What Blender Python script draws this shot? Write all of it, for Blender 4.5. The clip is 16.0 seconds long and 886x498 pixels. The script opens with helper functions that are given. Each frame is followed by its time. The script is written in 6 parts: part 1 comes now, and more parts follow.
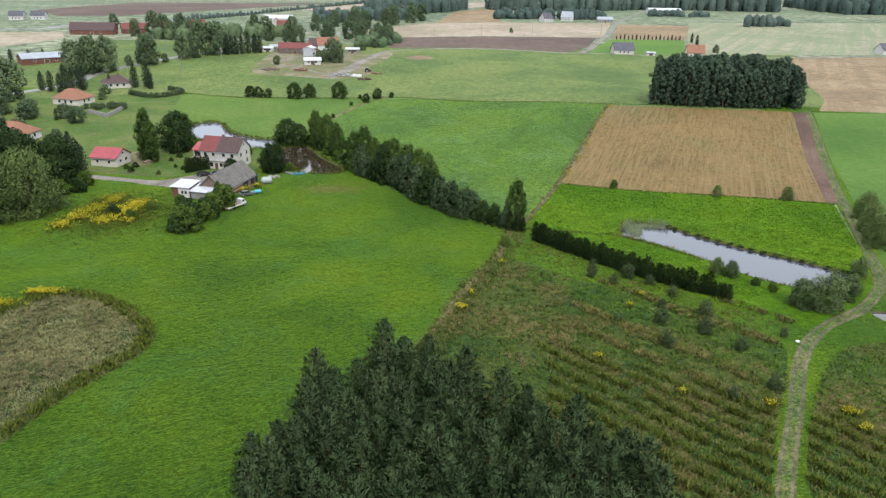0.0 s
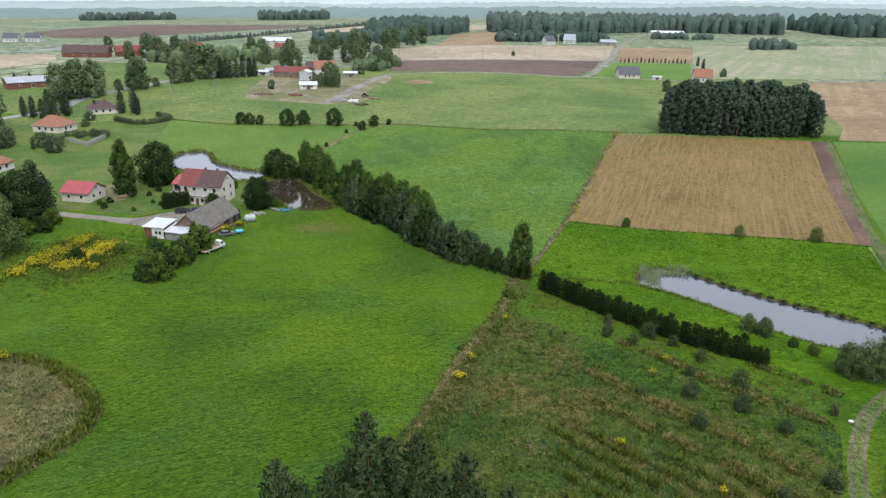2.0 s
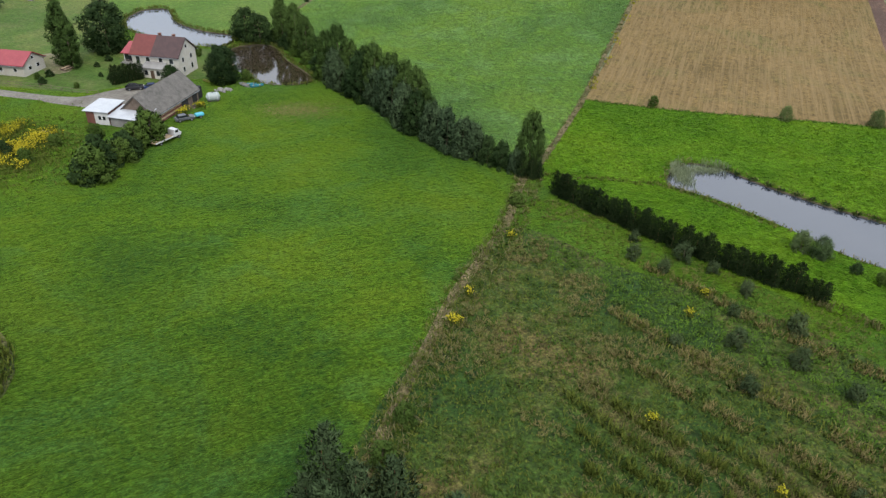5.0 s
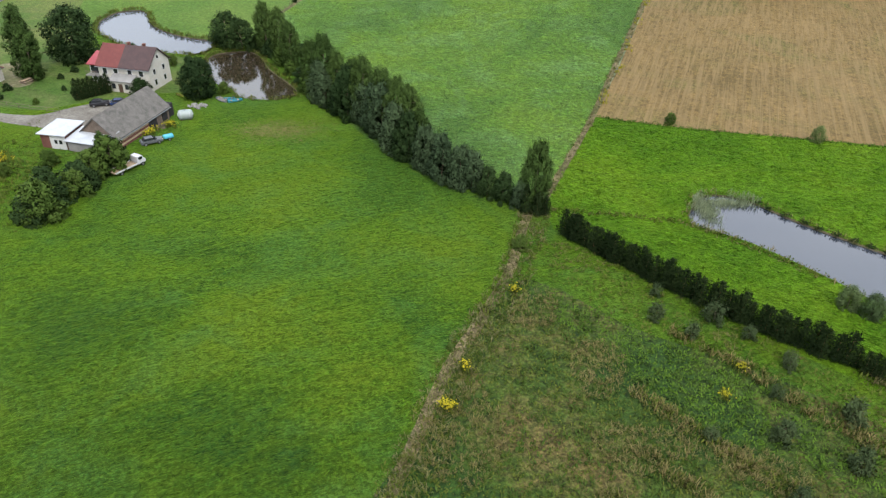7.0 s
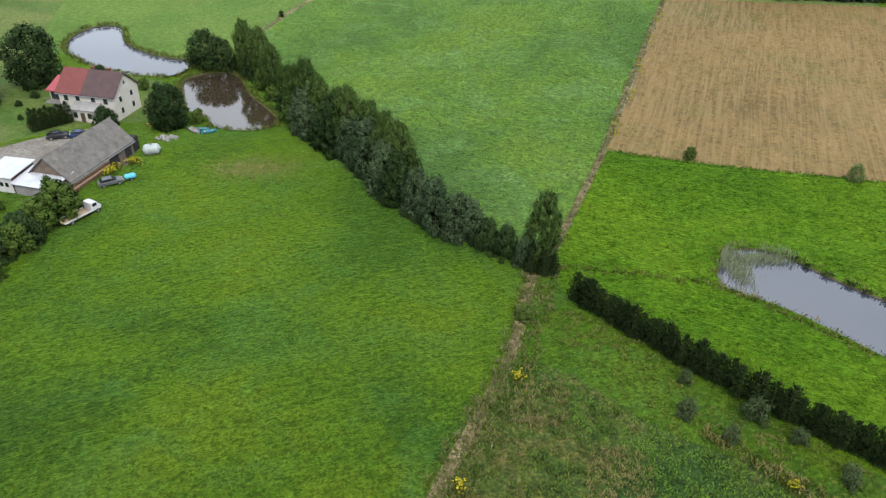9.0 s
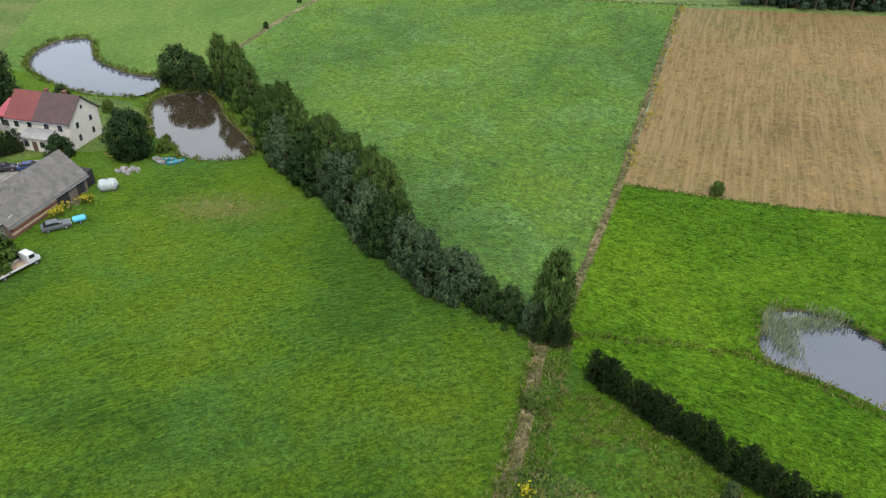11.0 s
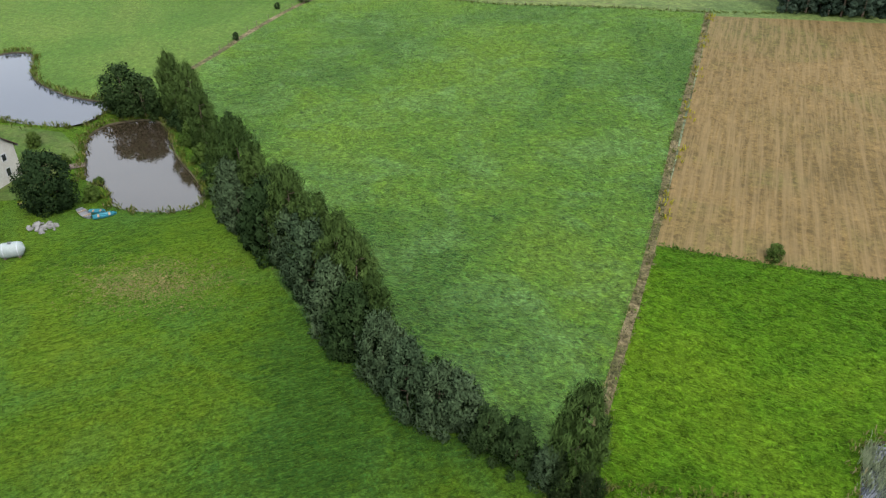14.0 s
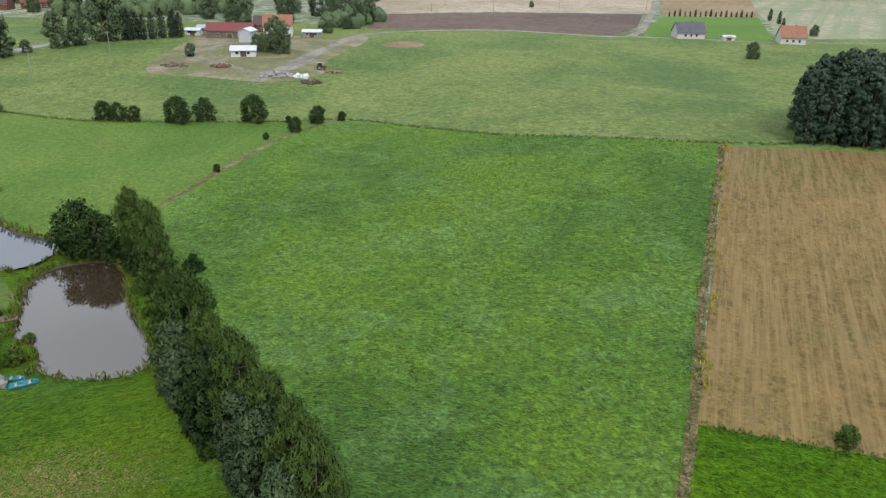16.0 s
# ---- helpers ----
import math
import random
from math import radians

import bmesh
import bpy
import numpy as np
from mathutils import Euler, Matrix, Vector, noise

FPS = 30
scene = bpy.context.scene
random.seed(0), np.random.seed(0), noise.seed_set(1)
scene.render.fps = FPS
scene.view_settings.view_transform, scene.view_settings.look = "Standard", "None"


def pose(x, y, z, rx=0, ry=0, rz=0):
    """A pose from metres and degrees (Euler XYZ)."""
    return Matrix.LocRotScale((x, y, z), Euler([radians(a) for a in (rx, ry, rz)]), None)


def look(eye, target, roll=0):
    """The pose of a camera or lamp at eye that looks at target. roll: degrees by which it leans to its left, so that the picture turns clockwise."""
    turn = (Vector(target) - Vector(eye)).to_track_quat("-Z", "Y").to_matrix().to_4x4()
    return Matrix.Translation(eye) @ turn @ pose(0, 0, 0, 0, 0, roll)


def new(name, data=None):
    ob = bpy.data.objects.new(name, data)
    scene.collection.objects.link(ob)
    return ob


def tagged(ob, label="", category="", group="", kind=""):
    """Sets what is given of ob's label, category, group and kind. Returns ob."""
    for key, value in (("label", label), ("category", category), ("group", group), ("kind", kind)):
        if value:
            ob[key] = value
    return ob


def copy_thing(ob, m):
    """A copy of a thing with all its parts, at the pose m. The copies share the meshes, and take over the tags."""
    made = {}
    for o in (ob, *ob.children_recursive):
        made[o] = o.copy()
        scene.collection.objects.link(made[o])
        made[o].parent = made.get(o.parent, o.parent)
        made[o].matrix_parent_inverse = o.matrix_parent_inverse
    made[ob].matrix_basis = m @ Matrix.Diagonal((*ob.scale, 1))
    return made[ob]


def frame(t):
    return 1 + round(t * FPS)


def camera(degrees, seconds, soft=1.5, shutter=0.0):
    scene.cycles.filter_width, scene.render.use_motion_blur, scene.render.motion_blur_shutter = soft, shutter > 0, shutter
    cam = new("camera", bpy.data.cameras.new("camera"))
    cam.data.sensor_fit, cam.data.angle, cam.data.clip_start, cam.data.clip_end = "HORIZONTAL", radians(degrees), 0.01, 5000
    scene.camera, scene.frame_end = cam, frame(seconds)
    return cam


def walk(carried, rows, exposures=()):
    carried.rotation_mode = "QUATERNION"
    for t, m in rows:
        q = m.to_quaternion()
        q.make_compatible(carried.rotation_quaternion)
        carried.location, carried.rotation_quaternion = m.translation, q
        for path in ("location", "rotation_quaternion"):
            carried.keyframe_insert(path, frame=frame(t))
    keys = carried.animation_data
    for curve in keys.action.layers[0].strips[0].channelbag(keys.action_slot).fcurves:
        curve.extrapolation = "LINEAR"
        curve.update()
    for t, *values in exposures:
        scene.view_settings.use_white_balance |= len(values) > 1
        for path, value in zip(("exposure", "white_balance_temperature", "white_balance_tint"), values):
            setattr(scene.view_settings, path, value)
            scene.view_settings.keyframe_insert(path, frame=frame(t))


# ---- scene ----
cam = camera(64.1, 16.0, soft=1.35)
# The path is drawn in parts of its whole length of METRES.
METRES, EYE, TILT, LEAN, TURN = 146.0, 60.0, 0.0, 0.0, 0.0
ROWS = [
    (0.0, 0.0, 0.0, 0.0, 0.48, -21.81, -1.19),
    (0.5, 0.0013, 0.0313, -0.0004, 0.51, -21.81, -1.21),
    (1.0, 0.0026, 0.0624, -0.0005, 0.55, -21.82, -1.23),
    (1.5, 0.0038, 0.0935, -0.0005, 0.58, -21.46, -1.24),
    (2.0, 0.005, 0.1253, 0.0002, 0.62, -20.23, -1.26),
    (2.5, 0.0061, 0.1563, -0.001, 0.66, -17.5, -1.33),
    (3.0, 0.0073, 0.1841, -0.0029, 0.69, -18.88, -1.32),
    (3.5, 0.0088, 0.2148, -0.0037, 0.73, -22.1, -1.28),
    (4.0, 0.0096, 0.2453, -0.0049, 0.74, -25.6, -1.28),
    (4.2, 0.0102, 0.2578, -0.0051, 0.75, -27.3, -1.28),
    (4.6, 0.0115, 0.2827, -0.0051, 0.77, -30.3, -1.27),
    (5.0, 0.0128, 0.3076, -0.005, 0.79, -32.3, -1.25),
    (5.5, 0.0145, 0.3388, -0.0048, 0.82, -33.15, -1.23),
    (6.5, 0.0178, 0.4011, -0.0044, 0.87, -33.22, -1.22),
    (7.0, 0.0192, 0.4321, -0.0048, 0.89, -33.21, -1.23),
    (7.5, 0.0206, 0.4631, -0.0046, 0.9, -33.22, -1.23),
    (8.0, 0.0222, 0.4941, -0.005, 0.93, -33.19, -1.21),
    (8.5, 0.0233, 0.525, -0.0057, 0.94, -33.19, -1.24),
    (9.0, 0.0247, 0.556, -0.007, 0.95, -33.18, -1.26),
    (11.5, 0.0322, 0.7111, -0.0253, 1.11, -33.09, -1.22),
    (12.0, 0.0336, 0.7418, -0.03, 1.13, -33.17, -1.22),
    (12.5, 0.0351, 0.773, -0.0343, 1.14, -33.73, -1.19),
    (13.0, 0.0367, 0.8045, -0.0377, 1.18, -34.05, -1.18),
    (13.5, 0.0379, 0.8358, -0.0414, 1.2, -33.88, -1.19),
    (14.0, 0.0395, 0.8674, -0.0455, 1.23, -33.46, -1.2),
    (14.5, 0.0408, 0.899, -0.0518, 1.24, -32.3, -1.18),
    (15.0, 0.0424, 0.9308, -0.0578, 1.28, -30.02, -1.17),
    (15.5, 0.0443, 0.9626, -0.0634, 1.33, -27.13, -1.13),
    (16.0, 0.046, 0.9938, -0.0708, 1.38, -23.87, -1.16),
]
EXPOSURES = [(0.0, 1.34), (1.5, 1.34), (2.5, 0.94), (3.5, 0.74), (4.2, 0.84), (6.3, 1.36), (12.5, 1.3), (15.0, 1.22), (16.0, 1.07)]
walk(cam, [(t, pose(0, 0, EYE, TILT, LEAN, TURN) @ pose(METRES * x, METRES * y, METRES * z, 90 + pitch, roll, yaw)) for t, x, y, z, yaw, pitch, roll in ROWS], EXPOSURES)

# ---- sky and sun: bright overcast ----
world = bpy.data.worlds.new("world")
scene.world = world
world.use_nodes = True
wn, wl = world.node_tree.nodes, world.node_tree.links
sky = wn.new("ShaderNodeTexSky")
sky.sky_type, sky.sun_disc = "NISHITA", False
sky.sun_elevation, sky.sun_rotation = radians(48), radians(200)
sky.air_density, sky.dust_density = 1.0, 3.0
veil = wn.new("ShaderNodeMix")
veil.data_type = "RGBA"
veil.inputs[0].default_value = 0.86
# overcast: brighter overhead than near the horizon, with soft cloud banks
across = wn.new("ShaderNodeTexCoord")
axes = wn.new("ShaderNodeSeparateXYZ")
wl.new(across.outputs["Generated"], axes.inputs[0])
dome = wn.new("ShaderNodeValToRGB")
dome.color_ramp.elements[0].position, dome.color_ramp.elements[0].color = 0.0, (0.48, 0.53, 0.6, 1)
dome.color_ramp.elements[1].position, dome.color_ramp.elements[1].color = 0.75, (1.0, 1.05, 1.13, 1)
wl.new(axes.outputs[2], dome.inputs[0])
drift = wn.new("ShaderNodeMapping")
drift.inputs["Scale"].default_value = (2.2, 2.2, 9.0)
wl.new(across.outputs["Generated"], drift.inputs["Vector"])
cloud = wn.new("ShaderNodeTexNoise")
cloud.inputs["Scale"].default_value, cloud.inputs["Detail"].default_value = 1.6, 5
wl.new(drift.outputs[0], cloud.inputs["Vector"])
banks = wn.new("ShaderNodeValToRGB")
banks.color_ramp.elements[0].position, banks.color_ramp.elements[0].color = 0.35, (9.6, 9.8, 10.0, 1)
banks.color_ramp.elements[1].position, banks.color_ramp.elements[1].color = 0.68, (11.6, 11.6, 11.6, 1)
wl.new(cloud.outputs["Fac"], banks.inputs[0])
over = wn.new("ShaderNodeMix")
over.data_type, over.blend_type = "RGBA", "MULTIPLY"
over.inputs[0].default_value = 1.0
wl.new(dome.outputs[0], over.inputs[6])
wl.new(banks.outputs[0], over.inputs[7])
wl.new(sky.outputs[0], veil.inputs[6])
wl.new(over.outputs[2], veil.inputs[7])
wl.new(veil.outputs[2], wn["Background"].inputs[0])
wn["Background"].inputs[1].default_value = 0.1
sun = new("sun", bpy.data.lights.new("sun", "SUN"))
sun.data.energy, sun.data.angle, sun.data.color = 1.3, radians(14), (1.0, 0.96, 0.9)
sun.matrix_world = look((60, -140, 170), (0, 0, 0))

# ---- materials ----


def material(name, rough=0.85, metal=0.0, spec=0.3):
    m = bpy.data.materials.new(name)
    m.use_nodes = True
    b = m.node_tree.nodes["Principled BSDF"]
    b.inputs["Roughness"].default_value = rough
    b.inputs["Metallic"].default_value = metal
    b.inputs["Specular IOR Level"].default_value = spec
    return m, m.node_tree.nodes, m.node_tree.links, b


def ramp_node(n, stops):
    r = n.new("ShaderNodeValToRGB")
    e = r.color_ramp.elements
    while len(e) < len(stops):
        e.new(0.5)
    for k, (p, c) in enumerate(stops):
        e[k].position, e[k].color = p, (*c, 1)
    return r


def noise_node(n, l, src, scale, detail=4, rough=0.6, distort=0.0):
    t = n.new("ShaderNodeTexNoise")
    t.inputs["Scale"].default_value, t.inputs["Detail"].default_value = scale, detail
    t.inputs["Roughness"].default_value, t.inputs["Distortion"].default_value = rough, distort
    l.new(src, t.inputs["Vector"])
    return t.outputs["Fac"]


def math_node(n, l, op, a, b):
    m = n.new("ShaderNodeMath")
    m.operation = op
    for k, v in enumerate((a, b)):
        if isinstance(v, (int, float)):
            m.inputs[k].default_value = v
        else:
            l.new(v, m.inputs[k])
    return m.outputs[0]


def mix_node(n, l, fac, a, b, mode="MIX"):
    m = n.new("ShaderNodeMix")
    m.data_type, m.blend_type = "RGBA", mode
    for k, v in ((0, fac), (6, a), (7, b)):
        if isinstance(v, tuple):
            m.inputs[k].default_value = (*v, 1)
        elif isinstance(v, (int, float)):
            m.inputs[k].default_value = v
        else:
            l.new(v, m.inputs[k])
    return m.outputs[2]


def mapped(n, l, turn=0.0, size=(1, 1, 1)):
    c = n.new("ShaderNodeTexCoord")
    m = n.new("ShaderNodeMapping")
    m.vector_type = "TEXTURE"
    m.inputs["Rotation"].default_value = (0, 0, radians(turn))
    m.inputs["Scale"].default_value = size
    l.new(c.outputs["Object"], m.inputs["Vector"])
    return m.outputs[0]


def bump(n, l, b, height, dist, strength=0.6):
    k = n.new("ShaderNodeBump")
    k.inputs["Strength"].default_value, k.inputs["Distance"].default_value = strength, dist
    l.new(height, k.inputs["Height"])
    l.new(k.outputs[0], b.inputs["Normal"])


def field(name, dark, mid, light, patch=0.035, clump=0.55, relief=0.25, stripe=None, worn=None, sheen=0.0, grit=1.0, cross=None, hollow=None, flow=None, gloss=0.16):
    """Grass or soil: broad patches, clumps and grain; stripe = (turn, lines a metre, strength, colour)."""
    m, n, l, b = material(name, 0.9, 0, gloss)
    p = mapped(n, l)
    broad = noise_node(n, l, p, patch, 5, 0.62, 0.4)
    small = noise_node(n, l, p, clump, 5, 0.7, 0.3)
    grain = noise_node(n, l, p, clump * 4.5, 4, 0.75)
    f = math_node(n, l, "ADD", math_node(n, l, "MULTIPLY", broad, 0.72), math_node(n, l, "MULTIPLY", small, 0.28))
    r = ramp_node(n, [(0.41, dark), (0.5, mid), (0.59, light)])
    l.new(f, r.inputs[0])
    g = ramp_node(n, [(0.32, (1 - 0.64 * grit,) * 3), (0.68, (1 + 0.6 * grit,) * 3)])
    l.new(grain, g.inputs[0])
    c = r.outputs[0]
    if worn:
        w = ramp_node(n, [(0.48, (0, 0, 0)), (0.68, (1, 1, 1))])
        l.new(noise_node(n, l, p, patch * 2.1, 4, 0.65, 1.0), w.inputs[0])
        c = mix_node(n, l, math_node(n, l, "MULTIPLY", w.outputs[0], worn[1]), c, worn[0])
    c = mix_node(n, l, 1.0, c, g.outputs[0], "MULTIPLY")
    tuft = ramp_node(n, [(0.36, (1 - 0.45 * grit,) * 3), (0.64, (1 + 0.45 * grit,) * 3)])
    l.new(noise_node(n, l, p, clump * 2.0, 3, 0.65, 0.8), tuft.inputs[0])
    c = mix_node(n, l, 1.0, c, tuft.outputs[0], "MULTIPLY")
    lodged = None
    if flow:  # grass laid over by wind and rain: (turn, length, width, strength)
        lodged = noise_node(n, l, mapped(n, l, flow[0], (flow[1], flow[2], 1)), 1.0, 4, 0.6, 1.6)
        lay = ramp_node(n, [(0.36, (1 - flow[3],) * 3), (0.64, (1 + flow[3],) * 3)])
        l.new(lodged, lay.inputs[0])
        c = mix_node(n, l, 1.0, c, lay.outputs[0], "MULTIPLY")
    if hollow:  # darker, bluer green round the given place, its edge broken by noise
        d = n.new("ShaderNodeVectorMath")
        d.operation = "DISTANCE"
        l.new(p, d.inputs[0])
        d.inputs[1].default_value = hollow[0]
        far = math_node(n, l, "DIVIDE", d.outputs["Value"], hollow[1])
        far = math_node(n, l, "ADD", far, math_node(n, l, "MULTIPLY", broad, 1.1))
        fade = ramp_node(n, [(0.75, (1, 1, 1)), (1.0, (0, 0, 0))])
        l.new(math_node(n, l, "MULTIPLY", far, 0.62), fade.inputs[0])
        c = mix_node(n, l, math_node(n, l, "MULTIPLY", fade.outputs[0], 0.72), c, mix_node(n, l, 1.0, c, hollow[2], "MULTIPLY"))
    for turn, per, amount, colour in (k for k in (stripe, cross) if k):
        s = mapped(n, l, turn, (1 / per, 50 / per, 1))
        t = ramp_node(n, [(0.42, (0, 0, 0)), (0.6, (1, 1, 1))])
        l.new(noise_node(n, l, s, 1.0, 3, 0.75), t.inputs[0])
        c = mix_node(n, l, math_node(n, l, "MULTIPLY", t.outputs[0], amount), c, colour)
    l.new(c, b.inputs["Base Color"])
    b.inputs["Sheen Weight"].default_value, b.inputs["Sheen Roughness"].default_value = sheen, 0.45
    b.inputs["Sheen Tint"].default_value = (0.45, 0.8, 0.05, 1)
    rise = math_node(n, l, "ADD", small, math_node(n, l, "MULTIPLY", grain, 0.4))
    if lodged:
        rise = math_node(n, l, "ADD", rise, math_node(n, l, "MULTIPLY", lodged, 1.2))
    bump(n, l, b, rise, relief, 0.8)
    return m


def leafy(name, dark, light, rough=0.75, lump=0.55, own=0.28):
    """Foliage: tone drifts from clump to clump, with a little of each spray's own, and each plant has a slight cast."""
    m, n, l, b = material(name, rough, 0, 0.03)
    g = n.new("ShaderNodeNewGeometry")
    o = n.new("ShaderNodeObjectInfo")
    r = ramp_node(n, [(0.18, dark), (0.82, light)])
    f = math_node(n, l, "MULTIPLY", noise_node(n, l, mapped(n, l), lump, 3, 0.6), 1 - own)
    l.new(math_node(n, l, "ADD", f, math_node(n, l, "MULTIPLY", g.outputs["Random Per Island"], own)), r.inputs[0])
    k = ramp_node(n, [(0.0, (0.78, 0.82, 0.8)), (1.0, (1.2, 1.15, 1.1))])
    l.new(o.outputs["Random"], k.inputs[0])
    l.new(mix_node(n, l, 1.0, r.outputs[0], k.outputs[0], "MULTIPLY"), b.inputs["Base Color"])
    return m


def surface(name, a, b_, scale=1.5, rough=0.8, metal=0.0, relief=0.01, grain=9.0, spec=0.3):
    """Weathered paint, plaster, stone, timber or metal in two tones."""
    m, n, l, b = material(name, rough, metal, spec)
    p = mapped(n, l)
    r = ramp_node(n, [(0.3, a), (0.7, b_)])
    l.new(noise_node(n, l, p, scale, 5, 0.65, 0.5), r.inputs[0])
    fine = noise_node(n, l, p, scale * grain, 3, 0.6)
    g = ramp_node(n, [(0.25, (0.82, 0.82, 0.82)), (0.75, (1.12, 1.12, 1.12))])
    l.new(fine, g.inputs[0])
    l.new(mix_node(n, l, 1.0, r.outputs[0], g.outputs[0], "MULTIPLY"), b.inputs["Base Color"])
    bump(n, l, b, fine, relief, 0.5)
    return m


def water_material(name, deep):
    m, n, l, b = material(name, 0.04, 0, 0.5)
    b.inputs["Base Color"].default_value = (*deep, 1)
    b.inputs["IOR"].default_value = 1.75
    bump(n, l, b, noise_node(n, l, mapped(n, l), 1.3, 3, 0.5), 0.008, 0.06)
    return m


MEADOW = field("meadow_grass", (0.0124, 0.0343, 0.0048), (0.0267, 0.0540, 0.0039), (0.0396, 0.0631, 0.0045), 0.03, 0.8, 0.45, worn=((0.025, 0.062, 0.013), 0.6), sheen=0.15, hollow=((-52, 90, 0), 54, (0.56, 0.66, 0.95)), grit=0.85, gloss=0.05, flow=(25, 2.2, 0.8, 0.2))
# ROUGH and T_ROUGH: distance haze is put into the bluish patch colour
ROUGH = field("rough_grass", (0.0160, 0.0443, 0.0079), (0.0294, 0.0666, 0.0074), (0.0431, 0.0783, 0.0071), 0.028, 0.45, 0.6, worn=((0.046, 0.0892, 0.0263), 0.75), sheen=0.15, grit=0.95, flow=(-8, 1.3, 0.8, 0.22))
LUSH = field("lush_grass", (0.0182, 0.0501, 0.0026), (0.0303, 0.0688, 0.0031), (0.0425, 0.0784, 0.0040), 0.03, 0.5, 0.6, sheen=0.15, grit=0.75, gloss=0.04, flow=(-22, 2.0, 0.9, 0.28))
T_MEADOW = field("meadow_tuft", (0.0136, 0.0433, 0.0068), (0.0292, 0.0680, 0.0055), (0.0436, 0.0792, 0.0062), 0.03, 0.8, 0.45, worn=((0.028, 0.075, 0.018), 0.6), sheen=0.15, hollow=((-52, 90, 0), 54, (0.56, 0.66, 0.95)), grit=0.85, gloss=0.05, flow=(25, 2.2, 0.8, 0.2))
T_ROUGH = field("rough_tuft", (0.0190, 0.0571, 0.0123), (0.0350, 0.0861, 0.0114), (0.0514, 0.1008, 0.0110), 0.028, 0.45, 0.6, worn=((0.0547, 0.115, 0.0405), 0.75), sheen=0.15, grit=0.95, flow=(-8, 1.3, 0.8, 0.22))
T_LUSH = field("lush_tuft", (0.0255, 0.0701, 0.0037), (0.0424, 0.0963, 0.0043), (0.0594, 0.1101, 0.0055), 0.03, 0.5, 0.6, sheen=0.15, grit=0.75, gloss=0.04, flow=(-22, 2.0, 0.9, 0.28))
BRIGHT = field("bright_grass", (0.0183, 0.0493, 0.0079), (0.0275, 0.0612, 0.0099), (0.0367, 0.0694, 0.0119), 0.02, 0.3, 0.2, sheen=0.15, grit=0.4)
# pasture blue raised: distance haze is put into these colours
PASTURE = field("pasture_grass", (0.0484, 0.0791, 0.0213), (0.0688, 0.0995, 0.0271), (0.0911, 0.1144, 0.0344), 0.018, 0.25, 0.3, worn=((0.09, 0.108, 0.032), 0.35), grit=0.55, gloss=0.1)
# far grass paler and bluer: distance haze is put into its base colour
FAR = field("hazed_far_grass", (0.0688, 0.0948, 0.0542), (0.0931, 0.1150, 0.0673), (0.1231, 0.1328, 0.0874), 0.006, 0.05, 0.3)
WEED = field("weedy_ground", (0.0146, 0.0352, 0.0050), (0.0290, 0.0485, 0.0067), (0.0653, 0.0535, 0.0167), 0.05, 0.6, 0.4)
REED = field("reed_ground", (0.025, 0.036, 0.009), (0.05, 0.055, 0.017), (0.085, 0.072, 0.03), 0.09, 0.7, 0.4)
STRAW = field("straw_edge", (0.0452, 0.0465, 0.0150), (0.0896, 0.0734, 0.0339), (0.1274, 0.1044, 0.0564), 0.15, 0.9, 0.3)
STUBBLE = field("stubble_soil", (0.0754, 0.0505, 0.0158), (0.099, 0.0652, 0.0219), (0.121, 0.0797, 0.0292), 0.02, 0.35, 0.1, stripe=(-20, 1.1, 0.68, (0.15, 0.104, 0.046)), worn=((0.064, 0.064, 0.016), 0.75), grit=0.6, cross=(-20, 2.6, 0.4, (0.068, 0.05, 0.018)))
PLOUGH = field("ploughed_soil", (0.056, 0.0336, 0.0252), (0.0784, 0.0476, 0.0336), (0.0952, 0.0616, 0.0448), 0.03, 0.5, 0.3, stripe=(-20, 0.5, 0.4, (0.0504, 0.0336, 0.0252)), grit=0.4)
DARKSOIL = field("dark_soil", (0.0547, 0.0357, 0.0286), (0.0666, 0.0452, 0.0357), (0.0785, 0.0547, 0.0428), 0.012, 0.1, 0.2, grit=0.4)
# tan stubble lightened and blued, with distance haze put into the colour
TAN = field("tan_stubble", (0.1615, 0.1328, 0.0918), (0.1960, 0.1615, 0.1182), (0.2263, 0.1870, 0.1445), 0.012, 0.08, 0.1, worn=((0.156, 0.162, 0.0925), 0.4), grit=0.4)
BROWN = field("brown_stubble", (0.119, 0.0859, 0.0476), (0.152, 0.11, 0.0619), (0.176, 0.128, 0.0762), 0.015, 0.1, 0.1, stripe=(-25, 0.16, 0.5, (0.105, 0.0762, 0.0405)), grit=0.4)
# pale, bluish striped field: distance haze is part of its colours
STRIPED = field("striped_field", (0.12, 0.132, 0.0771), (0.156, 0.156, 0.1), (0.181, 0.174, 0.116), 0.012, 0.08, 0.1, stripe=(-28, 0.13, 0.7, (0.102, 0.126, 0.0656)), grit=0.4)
GRAVEL = field("gravel_road", (0.0944, 0.0848, 0.0722), (0.126, 0.116, 0.1), (0.157, 0.147, 0.131), 0.1, 0.9, 0.05, grit=0.4)
EARTH = field("bare_earth", (0.07, 0.082, 0.03), (0.105, 0.095, 0.05), (0.16, 0.132, 0.098), 0.06, 0.5, 0.15, worn=((0.06, 0.078, 0.026), 0.6), grit=0.4)
SAND = field("sand_patch", (0.102, 0.0677, 0.037), (0.129, 0.0891, 0.0524), (0.148, 0.108, 0.0677), 0.06, 0.4, 0.1, grit=0.4)
RUT = field("rut_earth", (0.0425, 0.0405, 0.0213), (0.0723, 0.0630, 0.0374), (0.1020, 0.0900, 0.0595), 0.12, 0.8, 0.06, worn=((0.0286, 0.0399, 0.0114), 0.7), grit=0.4)
